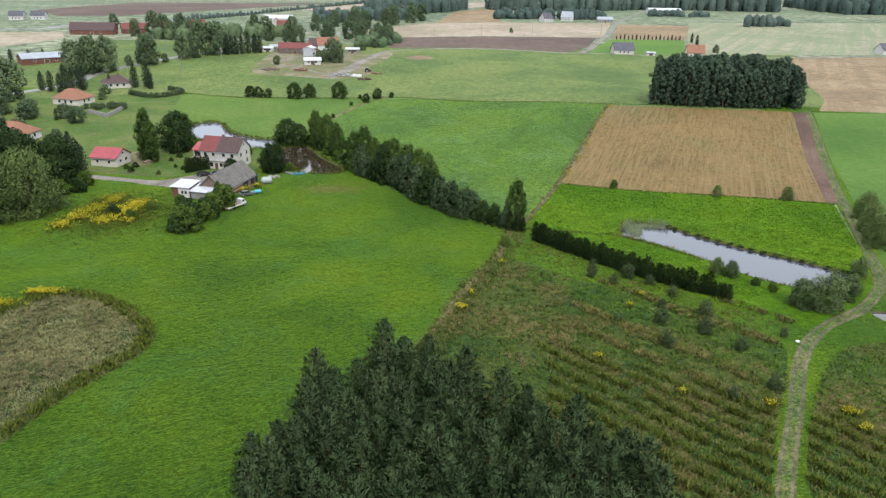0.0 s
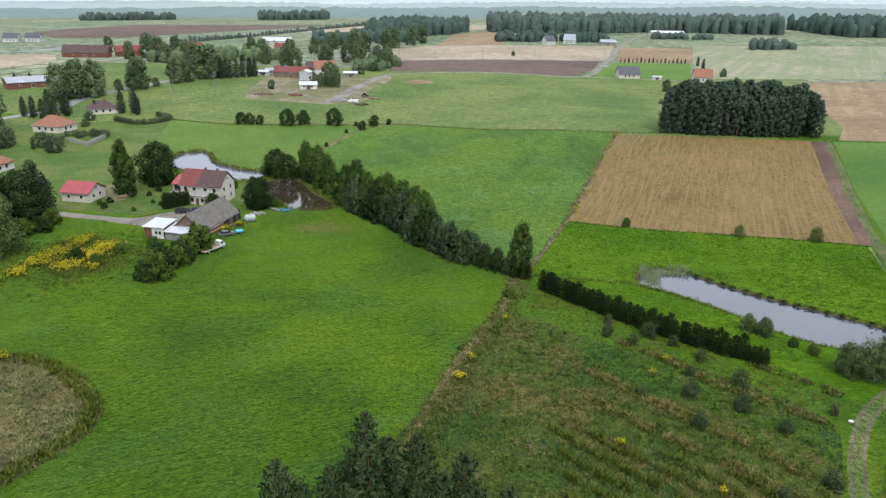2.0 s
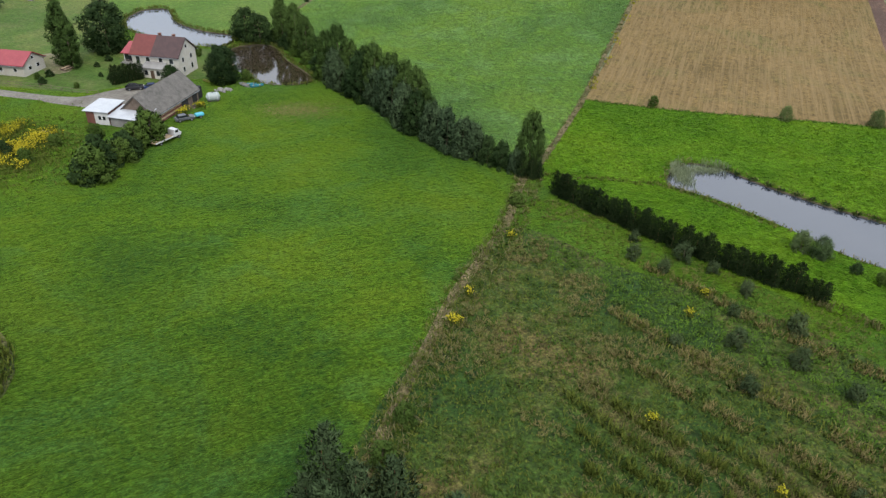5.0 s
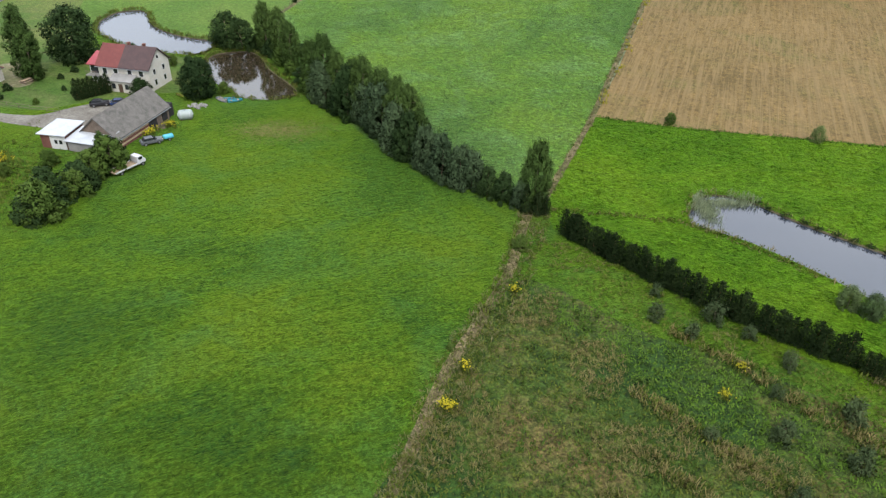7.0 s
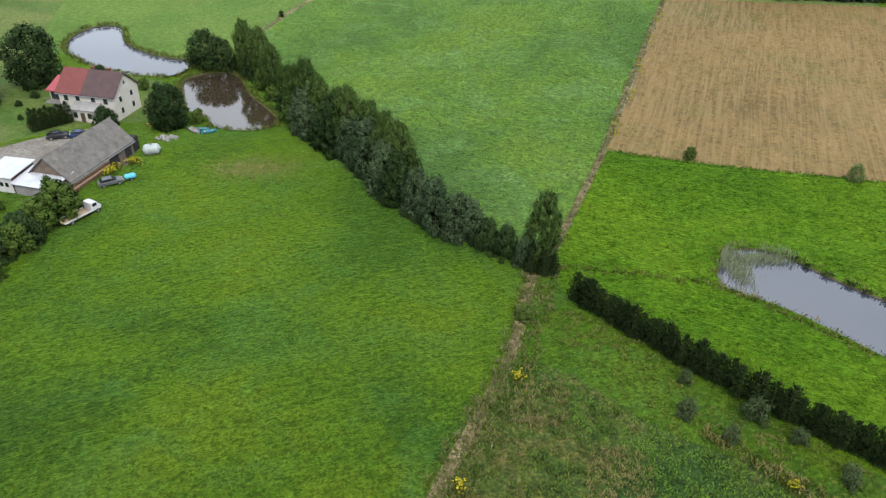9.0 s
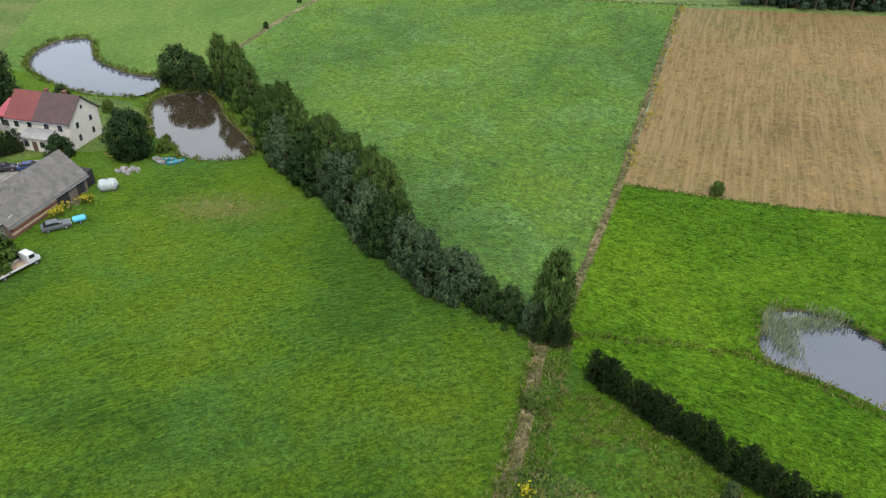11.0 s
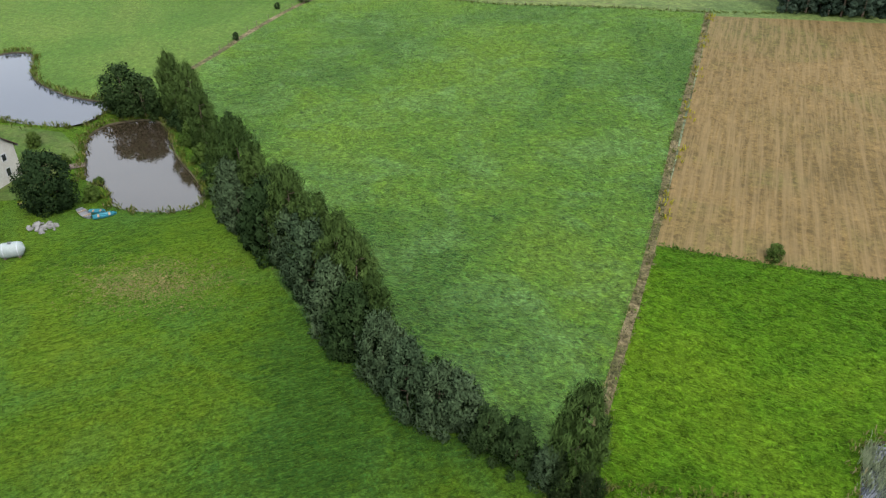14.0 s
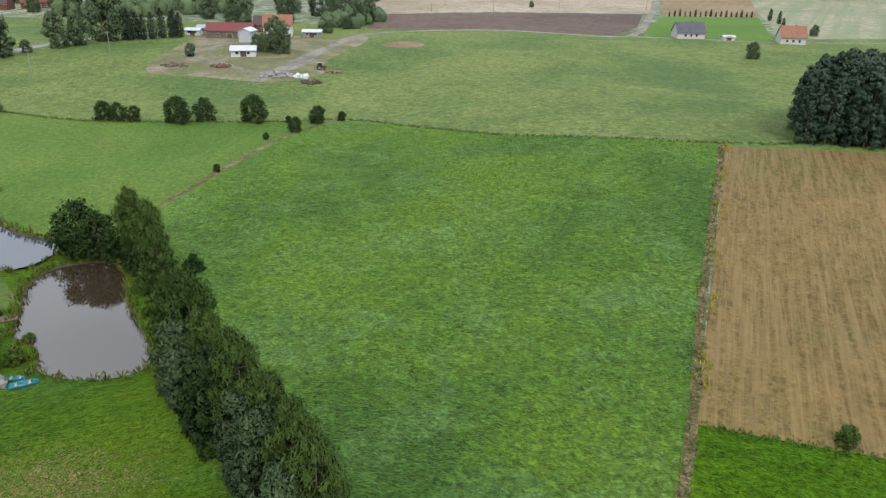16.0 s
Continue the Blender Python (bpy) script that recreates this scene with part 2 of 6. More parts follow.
TRACKGRASS = field("track_grass", (0.026, 0.05, 0.009), (0.042, 0.066, 0.012), (0.07, 0.078, 0.022), 0.12, 0.8, 0.2, worn=((0.088, 0.078, 0.042), 0.55))
PADDOCK = field("paddock_grass", (0.04, 0.083, 0.0125), (0.053, 0.097, 0.0155), (0.068, 0.106, 0.019), 0.02, 0.5, 0.3, worn=((0.062, 0.088, 0.018), 0.3), grit=0.5, gloss=0.1)
LAWN = field("garden_lawn", (0.0340, 0.0672, 0.0110), (0.0500, 0.0829, 0.0160), (0.0750, 0.0952, 0.0240), 0.05, 0.6, 0.2, worn=((0.075, 0.078, 0.03), 0.5), grit=0.5, gloss=0.1)
MUD = field("pond_mud", (0.04, 0.035, 0.02), (0.06, 0.05, 0.03), (0.08, 0.07, 0.04), 0.1, 0.8, 0.1, grit=0.4)
ASPHALT = field("asphalt", (0.1, 0.1, 0.1), (0.14, 0.14, 0.14), (0.18, 0.18, 0.18), 0.05, 0.6, 0.02, grit=0.4)
WATER = water_material("pond_water", (0.024, 0.018, 0.011))
CLEARWATER = water_material("clear_pond_water", (0.022, 0.026, 0.036))

# alder, silver, birch: shade inside the crowns is partly put into dark ends
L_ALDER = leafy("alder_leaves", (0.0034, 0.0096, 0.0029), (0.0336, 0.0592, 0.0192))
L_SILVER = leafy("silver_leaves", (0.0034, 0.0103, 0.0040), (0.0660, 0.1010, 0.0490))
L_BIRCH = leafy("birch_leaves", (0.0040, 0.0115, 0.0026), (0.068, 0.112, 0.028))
L_WILLOW = leafy("willow_leaves", (0.026, 0.048, 0.014), (0.11, 0.145, 0.05))
L_PALEWILLOW = leafy("pale_willow_leaves", (0.0208, 0.0400, 0.0135), (0.0880, 0.1200, 0.0510))
# village leaves lightened and blued: haze over the village put into their colour
L_VILLAGE = leafy("hazed_village_leaves", (0.0360, 0.0580, 0.0312), (0.0900, 0.1240, 0.0648), 0.75, 0.3, 0.25)
# copse darks raised and contrast lowered: haze put into the needle colour
L_COPSE = leafy("hazed_copse_needles", (0.0189, 0.0357, 0.0242), (0.0525, 0.0777, 0.0517), 0.75, 0.3, 0.25)
# oak, pine and spruce likewise carry crown shade in their near-black dark ends
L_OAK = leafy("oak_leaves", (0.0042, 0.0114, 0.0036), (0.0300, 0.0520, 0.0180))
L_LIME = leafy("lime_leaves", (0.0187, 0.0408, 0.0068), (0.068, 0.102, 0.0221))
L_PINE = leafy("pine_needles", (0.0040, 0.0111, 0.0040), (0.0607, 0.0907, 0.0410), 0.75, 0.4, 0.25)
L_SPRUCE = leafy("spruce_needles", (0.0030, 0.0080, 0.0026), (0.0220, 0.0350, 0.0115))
L_TALLSPRUCE = leafy("tall_spruce_needles", (0.01, 0.019, 0.012), (0.042, 0.06, 0.038))
L_SAPLING = leafy("sapling_leaves", (0.0225, 0.0384, 0.0140), (0.0638, 0.0840, 0.0385))
L_WEED = leafy(own=0.45, name="weed_leaves", dark=(0.0174, 0.0355, 0.0047), light=(0.0911, 0.1047, 0.0206))
L_FRESH = leafy("fresh_weeds", (0.0204, 0.0508, 0.0055), (0.0693, 0.1179, 0.0166))
L_DRY = leafy("dry_stalks", (0.0480, 0.0437, 0.0161), (0.1620, 0.1392, 0.0598))
L_REED = leafy("reed_stalks", (0.05, 0.05, 0.018), (0.19, 0.165, 0.09))
L_PALE = leafy("pale_reeds", (0.05, 0.06, 0.022), (0.16, 0.16, 0.08))
L_YELLOW = leafy("goldenrod_flowers", (0.16, 0.145, 0.012), (0.33, 0.295, 0.02))
L_WATERREED = leafy("water_reeds", (0.09, 0.12, 0.06), (0.24, 0.27, 0.17))
# far woods: the bluish cast is distance haze put into the canopy colour
L_FOREST = leafy("hazed_forest_canopy", (0.04, 0.06, 0.055), (0.064, 0.088, 0.077), 0.9, 0.06, 0.12)
# three tones, paler and bluer with distance: haze put into the leaf colour
L_FARWOOD = [leafy("hazed_distant_canopy", tuple(c * 0.88 for c in col), col, 0.95, 0.01, 0.1) for col in ((0.13, 0.17, 0.165), (0.19, 0.235, 0.245), (0.26, 0.31, 0.335))]
BARK = surface("bark", (0.07, 0.05, 0.035), (0.14, 0.1, 0.07), 3.0, 0.9, 0, 0.03)
PINEBARK = surface("pine_bark", (0.12, 0.06, 0.035), (0.22, 0.12, 0.07), 2.0, 0.9, 0, 0.03)

# ---- the lie of the land ----


def step(a, b, v):
    k = np.clip((v - a) / (b - a), 0, 1)
    return k * k * (3 - 2 * k)


def land(x, y):
    d = np.hypot(x, y)
    z = -1.0 - 2.3 * np.exp(-((x - 45) / 38) ** 2 - ((y - 190) / 42) ** 2) - 1.6 * np.exp(-((x + 52) / 32) ** 2 - ((y - 222) / 38) ** 2)
    z = z + 5.5 * step(235, 315, y) * step(-40, 60, x) * (1 - step(330, 420, y) * 0.35) + 3.5 * step(360, 470, y) * (1 - step(-40, 60, x))
    return z - 0.0062 * np.maximum(0, d - 1100) + 0.019 * x * step(700, 1800, d)


def on(x, y, up=0.0):
    return Vector((x, y, float(height(np.array([x]), np.array([y]))[0]) + up))


def smooth(points, every=4.0, closed=True):
    """A soft line through a few corners."""
    p = np.array(points, float)
    n = len(p)
    out = []
    for k in range(n if closed else n - 1):
        a, b, c, d = (p[(k + j) % n] if closed else p[min(max(k + j, 0), n - 1)] for j in (-1, 0, 1, 2))
        for s in np.linspace(0, 1, max(2, int(np.hypot(*(c - b)) / every)) + 1)[:-1]:
            out.append(0.5 * (2 * b + (c - a) * s + (2 * a - 5 * b + 4 * c - d) * s * s + (3 * b - a - 3 * c + d) * s ** 3))
    if not closed:
        out.append(p[-1])
    return np.array(out)


def ribbon(points, width, shift=0.0, every=5.0):
    """A strip along a line, as a closed outline."""
    p = smooth(points, every, False)
    t = np.gradient(p, axis=0)
    s = np.stack([-t[:, 1], t[:, 0]], 1) / np.linalg.norm(t, axis=1)[:, None]
    rag = 1 + 0.16 * np.array([noise.noise((*q, 0.5)) for q in p * 0.3])[:, None]
    return np.concatenate([p + s * (shift + width / 2 * rag), (p + s * (shift - width / 2 * rag))[::-1]])


def inside(poly, x, y):
    hit = np.zeros(x.shape, bool)
    for (ax, ay), (bx, by) in zip(poly, np.roll(poly, -1, 0)):
        cross = (ay > y) != (by > y)
        hit ^= cross & (x < (bx - ax) * (y - ay) / (by - ay + 1e-12) + ax)
    return hit


def away(poly, x, y):
    """Distance to an outline, negative within it."""
    best = np.full(x.shape, 1e9)
    for a, b in zip(poly, np.roll(poly, -1, 0)):
        d = b - a
        k = np.clip(((x - a[0]) * d[0] + (y - a[1]) * d[1]) / max(d @ d, 1e-9), 0, 1)
        best = np.minimum(best, np.hypot(x - a[0] - k * d[0], y - a[1] - k * d[1]))
    return np.where(inside(poly, x, y), -best, best)


POND_EAST = smooth([(44.8, 167), (46.2, 172), (48.5, 176), (52, 177.4), (57.5, 175.4), (64, 168), (74, 159), (85, 151), (91, 144), (86, 139), (78, 137), (69, 142), (62, 151), (53, 161)], 2)
POND_UPPER = smooth([(-98.2, 265.7), (-101.8, 275.5), (-100.8, 286), (-95, 289), (-91, 285.5), (-86.8, 276), (-81.2, 269), (-71.5, 262.5), (-63.2, 259.5), (-62.5, 253), (-65.8, 248.4), (-74.8, 248.4), (-84, 252.8), (-91, 258)], 2)
POND_LOWER = smooth([(-61, 244), (-60.8, 250), (-58, 253), (-52, 254.3), (-47.5, 249.5), (-43, 240), (-37, 231.5), (-33.6, 226), (-33, 222.2), (-36.5, 219.7), (-42.5, 219.5), (-46.8, 221.3), (-49.3, 226), (-54.3, 229), (-56.8, 234.5)], 2)
POND_SMALL = smooth([(84, 125), (91, 124), (97, 119), (92, 116), (86, 119)], 2)
PONDS = [(POND_EAST, float(land(*POND_EAST.mean(0))) - 0.45), (POND_UPPER, -2.0), (POND_LOWER, -3.0), (POND_SMALL, float(land(*POND_SMALL.mean(0))) - 0.45)]


def height(x, y):
    z = land(x, y)
    for poly, level in PONDS:
        near = np.abs(x - poly[:, 0].mean()) + np.abs(y - poly[:, 1].mean()) < 110
        if near.any():
            d = away(poly, x[near], y[near])
            bank = level + 0.28 + (z[near] - level - 0.28) * step(0, 9, d)
            z[near] = np.where(d < 0.02, level + 0.28 - 1.5 * step(0, 1.0, -d), bank)
    return z


EDGE = [(17, 172), (15, 164), (12, 151), (7, 138), (3, 129), (0, 119), (-3, 109), (-7, 95), (-11, 80)]
MIDTRACK = [(72, 316), (62, 288), (47, 247), (36, 215), (28, 194), (20, 173)]
TRACK = [(157, 309), (140, 260), (119, 206), (113, 189), (102, 159), (97, 145), (92, 136), (83, 126), (73, 119), (66, 112), (60, 103), (54, 91), (48, 80), (42, 68), (34, 50), (22, 25)]
LANE = [(-66, 402), (-61, 430), (-52, 474), (-37, 527), (25, 553), (88, 536), (104, 552), (116, 584), (164, 746), (208, 894), (320, 1187), (386, 1380)]
LANE_SIDE = [(95, 539), (136, 534), (170, 529), (254, 540), (337, 562), (500, 600)]
STREET = [(-230, 250), (-215, 320), (-196, 369), (-195, 406), (-177, 453), (-161, 492), (-130, 540), (-100, 640), (-70, 760)]
HIGHWAY = [(-700, 560), (-379, 621), (-347, 673), (-291, 741), (-243, 931), (-128, 1269), (0, 1700)]
DRIVE = [(-140, 212), (-118, 207), (-104, 204.5), (-90, 202), (-80, 203), (-74, 207)]

# name, outline, material, label; the first that holds a place owns it
REGIONS = [
    ("pond_bed", POND_EAST, MUD, ""), ("pond_bed", POND_UPPER, MUD, ""), ("pond_bed", POND_LOWER, MUD, ""), ("pond_bed", POND_SMALL, MUD, ""),
    ("track_rut", ribbon(TRACK, 0.42, 0.85, 3), RUT, "worn sandy wheel rut of a farm track"),
    ("track_rut", ribbon(TRACK, 0.42, -0.85, 3), RUT, "worn sandy wheel rut of a farm track"),
    ("track_verge", ribbon(TRACK, 2.5, 0, 3), TRACKGRASS, "green trodden grass of a farm track"),
    ("road", ribbon(LANE, 4.6), GRAVEL, "pale gravel lane bending between fields"),
    ("road", ribbon(LANE_SIDE, 3.5), GRAVEL, "narrow gravel lane past two houses"),
    ("road", ribbon(STREET, 6.0), ASPHALT, "grey village street lined with tall trees"),
    ("road", ribbon(HIGHWAY, 11.0, 0, 20), ASPHALT, "distant asphalt highway with a tree row"),
    ("driveway", ribbon(DRIVE, 3.4), GRAVEL, "pale gravel drive to the farmhouse"),
    ("driveway", smooth([(-92, 200.5), (-84, 204.5), (-79, 210), (-72, 216), (-66, 216), (-64, 212), (-67, 203), (-72, 197), (-80, 197.5)], 2), GRAVEL, "gravel yard between barn and house"),
    ("patio", smooth([(-112, 230), (-104, 236), (-97, 228), (-95, 221), (-99, 219), (-105, 225)], 2), EARTH, "bare trodden earth by the garage"),
    ("field_margin", ribbon(EDGE, 1.6, 0.9, 3), STRAW, "strip of dry straw-coloured grass along a meadow"),
    ("field_margin", ribbon(MIDTRACK, 1.3, 0, 3), STRAW, "narrow strip of dry grass between fields"),
    ("field_margin", ribbon([(-28, 351), (-38, 336), (-46, 308), (-49.5, 290), (-52.7, 278)], 1.6), STRAW, "dry grass strip along a fence"),
    ("farm_track", ribbon([(-108, 446), (-104, 462), (-97, 480), (-88, 486)], 3.2), GRAVEL, "pale trodden farm track"),
    ("farm_track", ribbon([(-105, 440), (-96, 438), (-84, 428), (-70, 416), (-58, 424), (-53, 460)], 3.0), GRAVEL, "pale trodden farm track"),
    ("farmyard", smooth([(-112, 416), (-118, 470), (-118, 508), (-90, 520), (-56, 500), (-42, 526), (-38, 490), (-47, 440), (-44, 418), (-60, 402), (-87, 407)]), EARTH, "trodden earth and grass yard of a farm"),
    ("sand_patch", smooth([(-29, 487), (-20, 478), (-10, 484), (-11, 494), (-20, 500)], 2), SAND, "bare sandy patch in the pasture"),
    ("reed_bed", smooth([(-110, 112), (-86, 113), (-80, 121), (-73, 126), (-64, 123), (-55, 116), (-50, 109), (-50, 102), (-54, 94), (-57, 86), (-59, 78), (-63, 66), (-70, 66), (-72, 80), (-73, 90), (-75, 97), (-79, 103), (-100, 104)], 3), REED, "dried-up hollow full of pale reeds"),
    ("stubble_field", np.array([(71.8, 313), (150, 308.5), (110, 195), (80, 203), (36.2, 214)]), STUBBLE, "harvested field of golden-brown stubble"),
    ("ploughed_strip", np.array([(148, 307.5), (155.5, 307), (114, 194), (108.8, 195.5)]), PLOUGH, "narrow strip of ploughed brown soil"),
    ("lush_meadow", np.array([(35, 214), (36.2, 214), (80, 203), (110, 195), (111.8, 194), (100, 158), (94, 140), (82, 127), (68, 117), (56, 127), (45, 137), (30, 154), (21, 164), (20, 175)]), LUSH, "lush yellow-green meadow round a pond"),
    ("bright_field", np.array([(159, 308), (400, 305), (400, 90), (130, 100), (100, 116), (95, 135), (101, 150), (116, 188)]), BRIGHT, "smooth bright green field"),
    ("weed_field", smooth([(12, 148), (20, 146), (28, 138), (45, 128), (60, 113), (57, 101), (51, 90), (44, 76), (36, 58), (28, 40), (-12, 40), (-8, 95), (1, 119), (7, 136)], 4), WEED, "overgrown field with weedy green and brown rows"),
    ("weed_field", smooth([(67, 106), (78, 112), (100, 108), (140, 95), (130, 30), (40, 30), (46, 68), (55, 88)], 5), WEED, "overgrown field with weedy green and brown rows"),
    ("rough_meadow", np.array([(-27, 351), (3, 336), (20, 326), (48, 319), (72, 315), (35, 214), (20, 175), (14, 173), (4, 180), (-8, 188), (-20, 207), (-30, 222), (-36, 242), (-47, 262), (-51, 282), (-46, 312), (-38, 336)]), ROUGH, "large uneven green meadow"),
    ("lawn", np.array([(146, 655), (212, 658), (172, 532), (106, 541), (118, 584)]), BRIGHT, "green lawn round a distant house"),
    ("dark_field", np.array([(-49, 624), (34, 655), (134, 664), (112, 583), (90, 541), (25, 558), (-43, 545)]), DARKSOIL, "dark ploughed field beyond the pasture"),
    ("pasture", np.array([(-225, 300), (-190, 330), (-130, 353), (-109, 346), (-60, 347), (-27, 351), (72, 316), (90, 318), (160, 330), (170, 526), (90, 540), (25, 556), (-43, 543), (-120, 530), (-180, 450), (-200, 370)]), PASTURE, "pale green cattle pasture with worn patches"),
    ("tan_field", np.array([(-82, 700), (-20, 791), (48, 827), (187, 852), (140, 668), (34, 659), (-49, 628), (-75, 644)]), TAN, "dry tan stubble field"),
    ("brown_field", np.array([(192, 836), (271, 834), (215, 664), (146, 658)]), BROWN, "brown stubble field with faint rows"),
    ("striped_field", np.array([(285, 882), (620, 940), (560, 620), (342, 571), (181, 543), (217, 666)]), STRIPED, "pale green field with long drill lines"),
    ("brown_field", np.array([(163, 311), (180, 340), (246, 531), (334, 556), (520, 600), (460, 308)]), BROWN, "brown stubble field with faint rows"),
    ("brown_field", np.array([(-14, 792), (5, 998), (69, 1122), (60, 832)]), BROWN, "brown stubble field with faint rows"),
    ("dark_field", np.array([(-495, 886), (-485, 1147), (-181, 1211), (-280, 982), (-355, 813), (-416, 789)]), DARKSOIL, "distant ploughed brown field"),
    ("tan_field", np.array([(-440, 560), (-322, 614), (-294, 561), (-310, 480)]), TAN, "dry tan stubble field"),
    ("tan_field", np.array([(-240, 1000), (-150, 1230), (150, 1300), (20, 1100), (-100, 960)]), TAN, "distant pale stubble field"),
    ("paddock", np.array([(-130, 353), (-109, 346), (-60, 347), (-27, 351), (-38, 336), (-46, 312), (-51, 282), (-47, 262), (-56, 258), (-104, 262), (-112, 285), (-122, 318)]), PADDOCK, "smooth paler green paddock above the ponds"),
    ("garden_lawn", np.array([(-140, 214), (-104, 208.5), (-86, 206.5), (-70, 219), (-60, 222), (-60, 240), (-66, 246), (-95, 250), (-104, 262), (-112, 285), (-122, 318), (-130, 353), (-190, 330), (-205, 300), (-190, 225)]), LAWN, "olive-green trodden garden grass between houses"),
    ("near_meadow", np.array([(-260, -60), (-260, 360), (-130, 354), (-27, 351), (-38, 336), (-46, 312), (-51, 282), (-47, 262), (-36, 242), (-30, 222), (-20, 207), (-8, 188), (4, 180), (14, 173), (20, 175), (21, 164), (30, 154), (45, 137), (56, 127), (68, 117), (100, 116), (130, 100), (220, 60), (220, -60)]), MEADOW, "wide mown green meadow"),
    ("near_meadow", np.array([(56, 127), (68, 117), (100, 116), (130, 100), (185, 320), (140, 322), (112, 193), (100, 158), (82, 127)]), MEADOW, "green verge along a farm track"),
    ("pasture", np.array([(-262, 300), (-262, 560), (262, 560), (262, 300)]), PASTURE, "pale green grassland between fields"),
]


def build_ground():
    from mathutils.geometry import delaunay_2d_cdt
    pts, edges = [], []
    for x in np.arange(-264, 265, 8.0):
        for y in np.arange(-64, 600, 8.0):
            pts.append((x + 0.13 * (y % 3), y + 0.11 * (x % 3)))
    for x in np.arange(-4700, 4701, 130.0):
        for y in np.arange(-900, 4860, 130.0):
            if not (-260 < x < 260 and -60 < y < 596):
                pts.append((x, y))
    for x, y in ((-4750, -950), (4750, -950), (4750, 4900), (-4750, 4900)):
        pts.append((x, y))
    for _, poly, _, _ in REGIONS:
        even = []
        for a, b in zip(poly, np.roll(poly, -1, 0)):
            gap = 9.0 if abs(a[0]) < 260 and a[1] < 600 else 45.0
            m = max(1, math.ceil(math.hypot(*(b - a)) / gap))
            even.extend(a + (b - a) * k / m for k in range(m))
        poly = np.array(even)
        start = len(pts)
        pts.extend(map(tuple, poly))
        edges.extend((start + k, start + (k + 1) % len(poly)) for k in range(len(poly)))
    for poly, _ in PONDS:
        t = np.roll(poly, -1, 0) - np.roll(poly, 1, 0)
        s = np.stack([-t[:, 1], t[:, 0]], 1) / np.linalg.norm(t, axis=1)[:, None]
        for q in (poly + s * 0.8, poly - s * 0.8):
            pts.extend(map(tuple, q[inside(poly, q[:, 0], q[:, 1])]))
    v, _, f, *_ = delaunay_2d_cdt([Vector(p) for p in pts], edges, [], 0, 0.02)
    xy = np.array([tuple(p) for p in v])
    tri = np.array([tuple(q) for q in f])
    z = height(xy[:, 0].copy(), xy[:, 1].copy())
    c = xy[tri].mean(1)
    owner = np.full(len(tri), -1)
    for k in range(len(REGIONS) - 1, -1, -1):
        owner[inside(REGIONS[k][1], c[:, 0], c[:, 1])] = k
    for k in range(-1, len(REGIONS)):
        mine = tri[owner == k]
        if not len(mine):
            continue
        used, flat = np.unique(mine, return_inverse=True)
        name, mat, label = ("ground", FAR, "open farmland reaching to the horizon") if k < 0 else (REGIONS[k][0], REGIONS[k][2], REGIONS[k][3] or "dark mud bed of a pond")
        me = bpy.data.meshes.new(name)
        me.from_pydata(np.column_stack([xy[used], z[used]]).tolist(), [], flat.reshape(-1, 3).tolist())
        me.polygons.foreach_set("use_smooth", [True] * len(me.polygons))
        me.materials.append(mat)
        tagged(new(name, me), label, name.replace("_", " "), "", "structure")


build_ground()
for (poly, level), label in zip(PONDS, ("still pond mirroring a grey sky beside reeds", "still upper pond mirroring a grey sky", "brown pond with mirrored trees", "small pond by a farm track")):
    bm = bmesh.new()
    f = bm.faces.new([bm.verts.new((x, y, level)) for x, y in poly])
    if f.normal.z < 0 or f.calc_area() and sum((a[0] * b[1] - b[0] * a[1]) for a, b in zip(poly, np.roll(poly, -1, 0))) < 0:
        f.normal_flip()
    bmesh.ops.triangulate(bm, faces=bm.faces[:])
    me = bpy.data.meshes.new("pond_water")
    bm.to_mesh(me)
    me.materials.append(CLEARWATER if poly is POND_EAST or poly is POND_UPPER else WATER)
    tagged(new("pond_water", me), label, "pond", "", "structure")

# ---- helpers for things ----


def thing(name, x, y, turn=0.0, label="", category="", group="", kind="", size=1.0, up=0.0):
    root = new(name)
    root.matrix_basis = Matrix.LocRotScale(on(x, y, up), Euler((0, 0, radians(turn))), Vector((size, size, size)))
    return tagged(root, label, category, group, kind)


def part(name, bm, mat, parent, label="", flat=True):
    me = bpy.data.meshes.new(name)
    bm.to_mesh(me)
    bm.free()
    me.materials.append(mat)
    if not flat:
        me.polygons.foreach_set("use_smooth", [True] * len(me.polygons))
    ob = new(name, me)
    ob.parent = parent
    return tagged(ob, label)


def raw(name, verts, faces, mat, parent=None, label="", normals=None):
    me = bpy.data.meshes.new(name)
    me.from_pydata(np.asarray(verts).tolist(), [], np.asarray(faces).tolist())
    me.materials.append(mat)
    if normals is not None:
        me.polygons.foreach_set("use_smooth", [True] * len(me.polygons))
        me.normals_split_custom_set_from_vertices(np.asarray(normals).tolist())
    ob = new(name, me)
    ob.parent = parent
    return tagged(ob, label)


def box(bm, x0, y0, z0, x1, y1, z1, bev=0.0):
    made = bmesh.ops.create_cube(bm, size=1, matrix=Matrix.Translation(((x0 + x1) / 2, (y0 + y1) / 2, (z0 + z1) / 2)) @ Matrix.Diagonal((x1 - x0, y1 - y0, z1 - z0, 1)))
    if bev:
        es = {e for v in made["verts"] for e in v.link_edges}
        bmesh.ops.bevel(bm, geom=list(es), offset=bev, segments=1, affect="EDGES")
    return bm


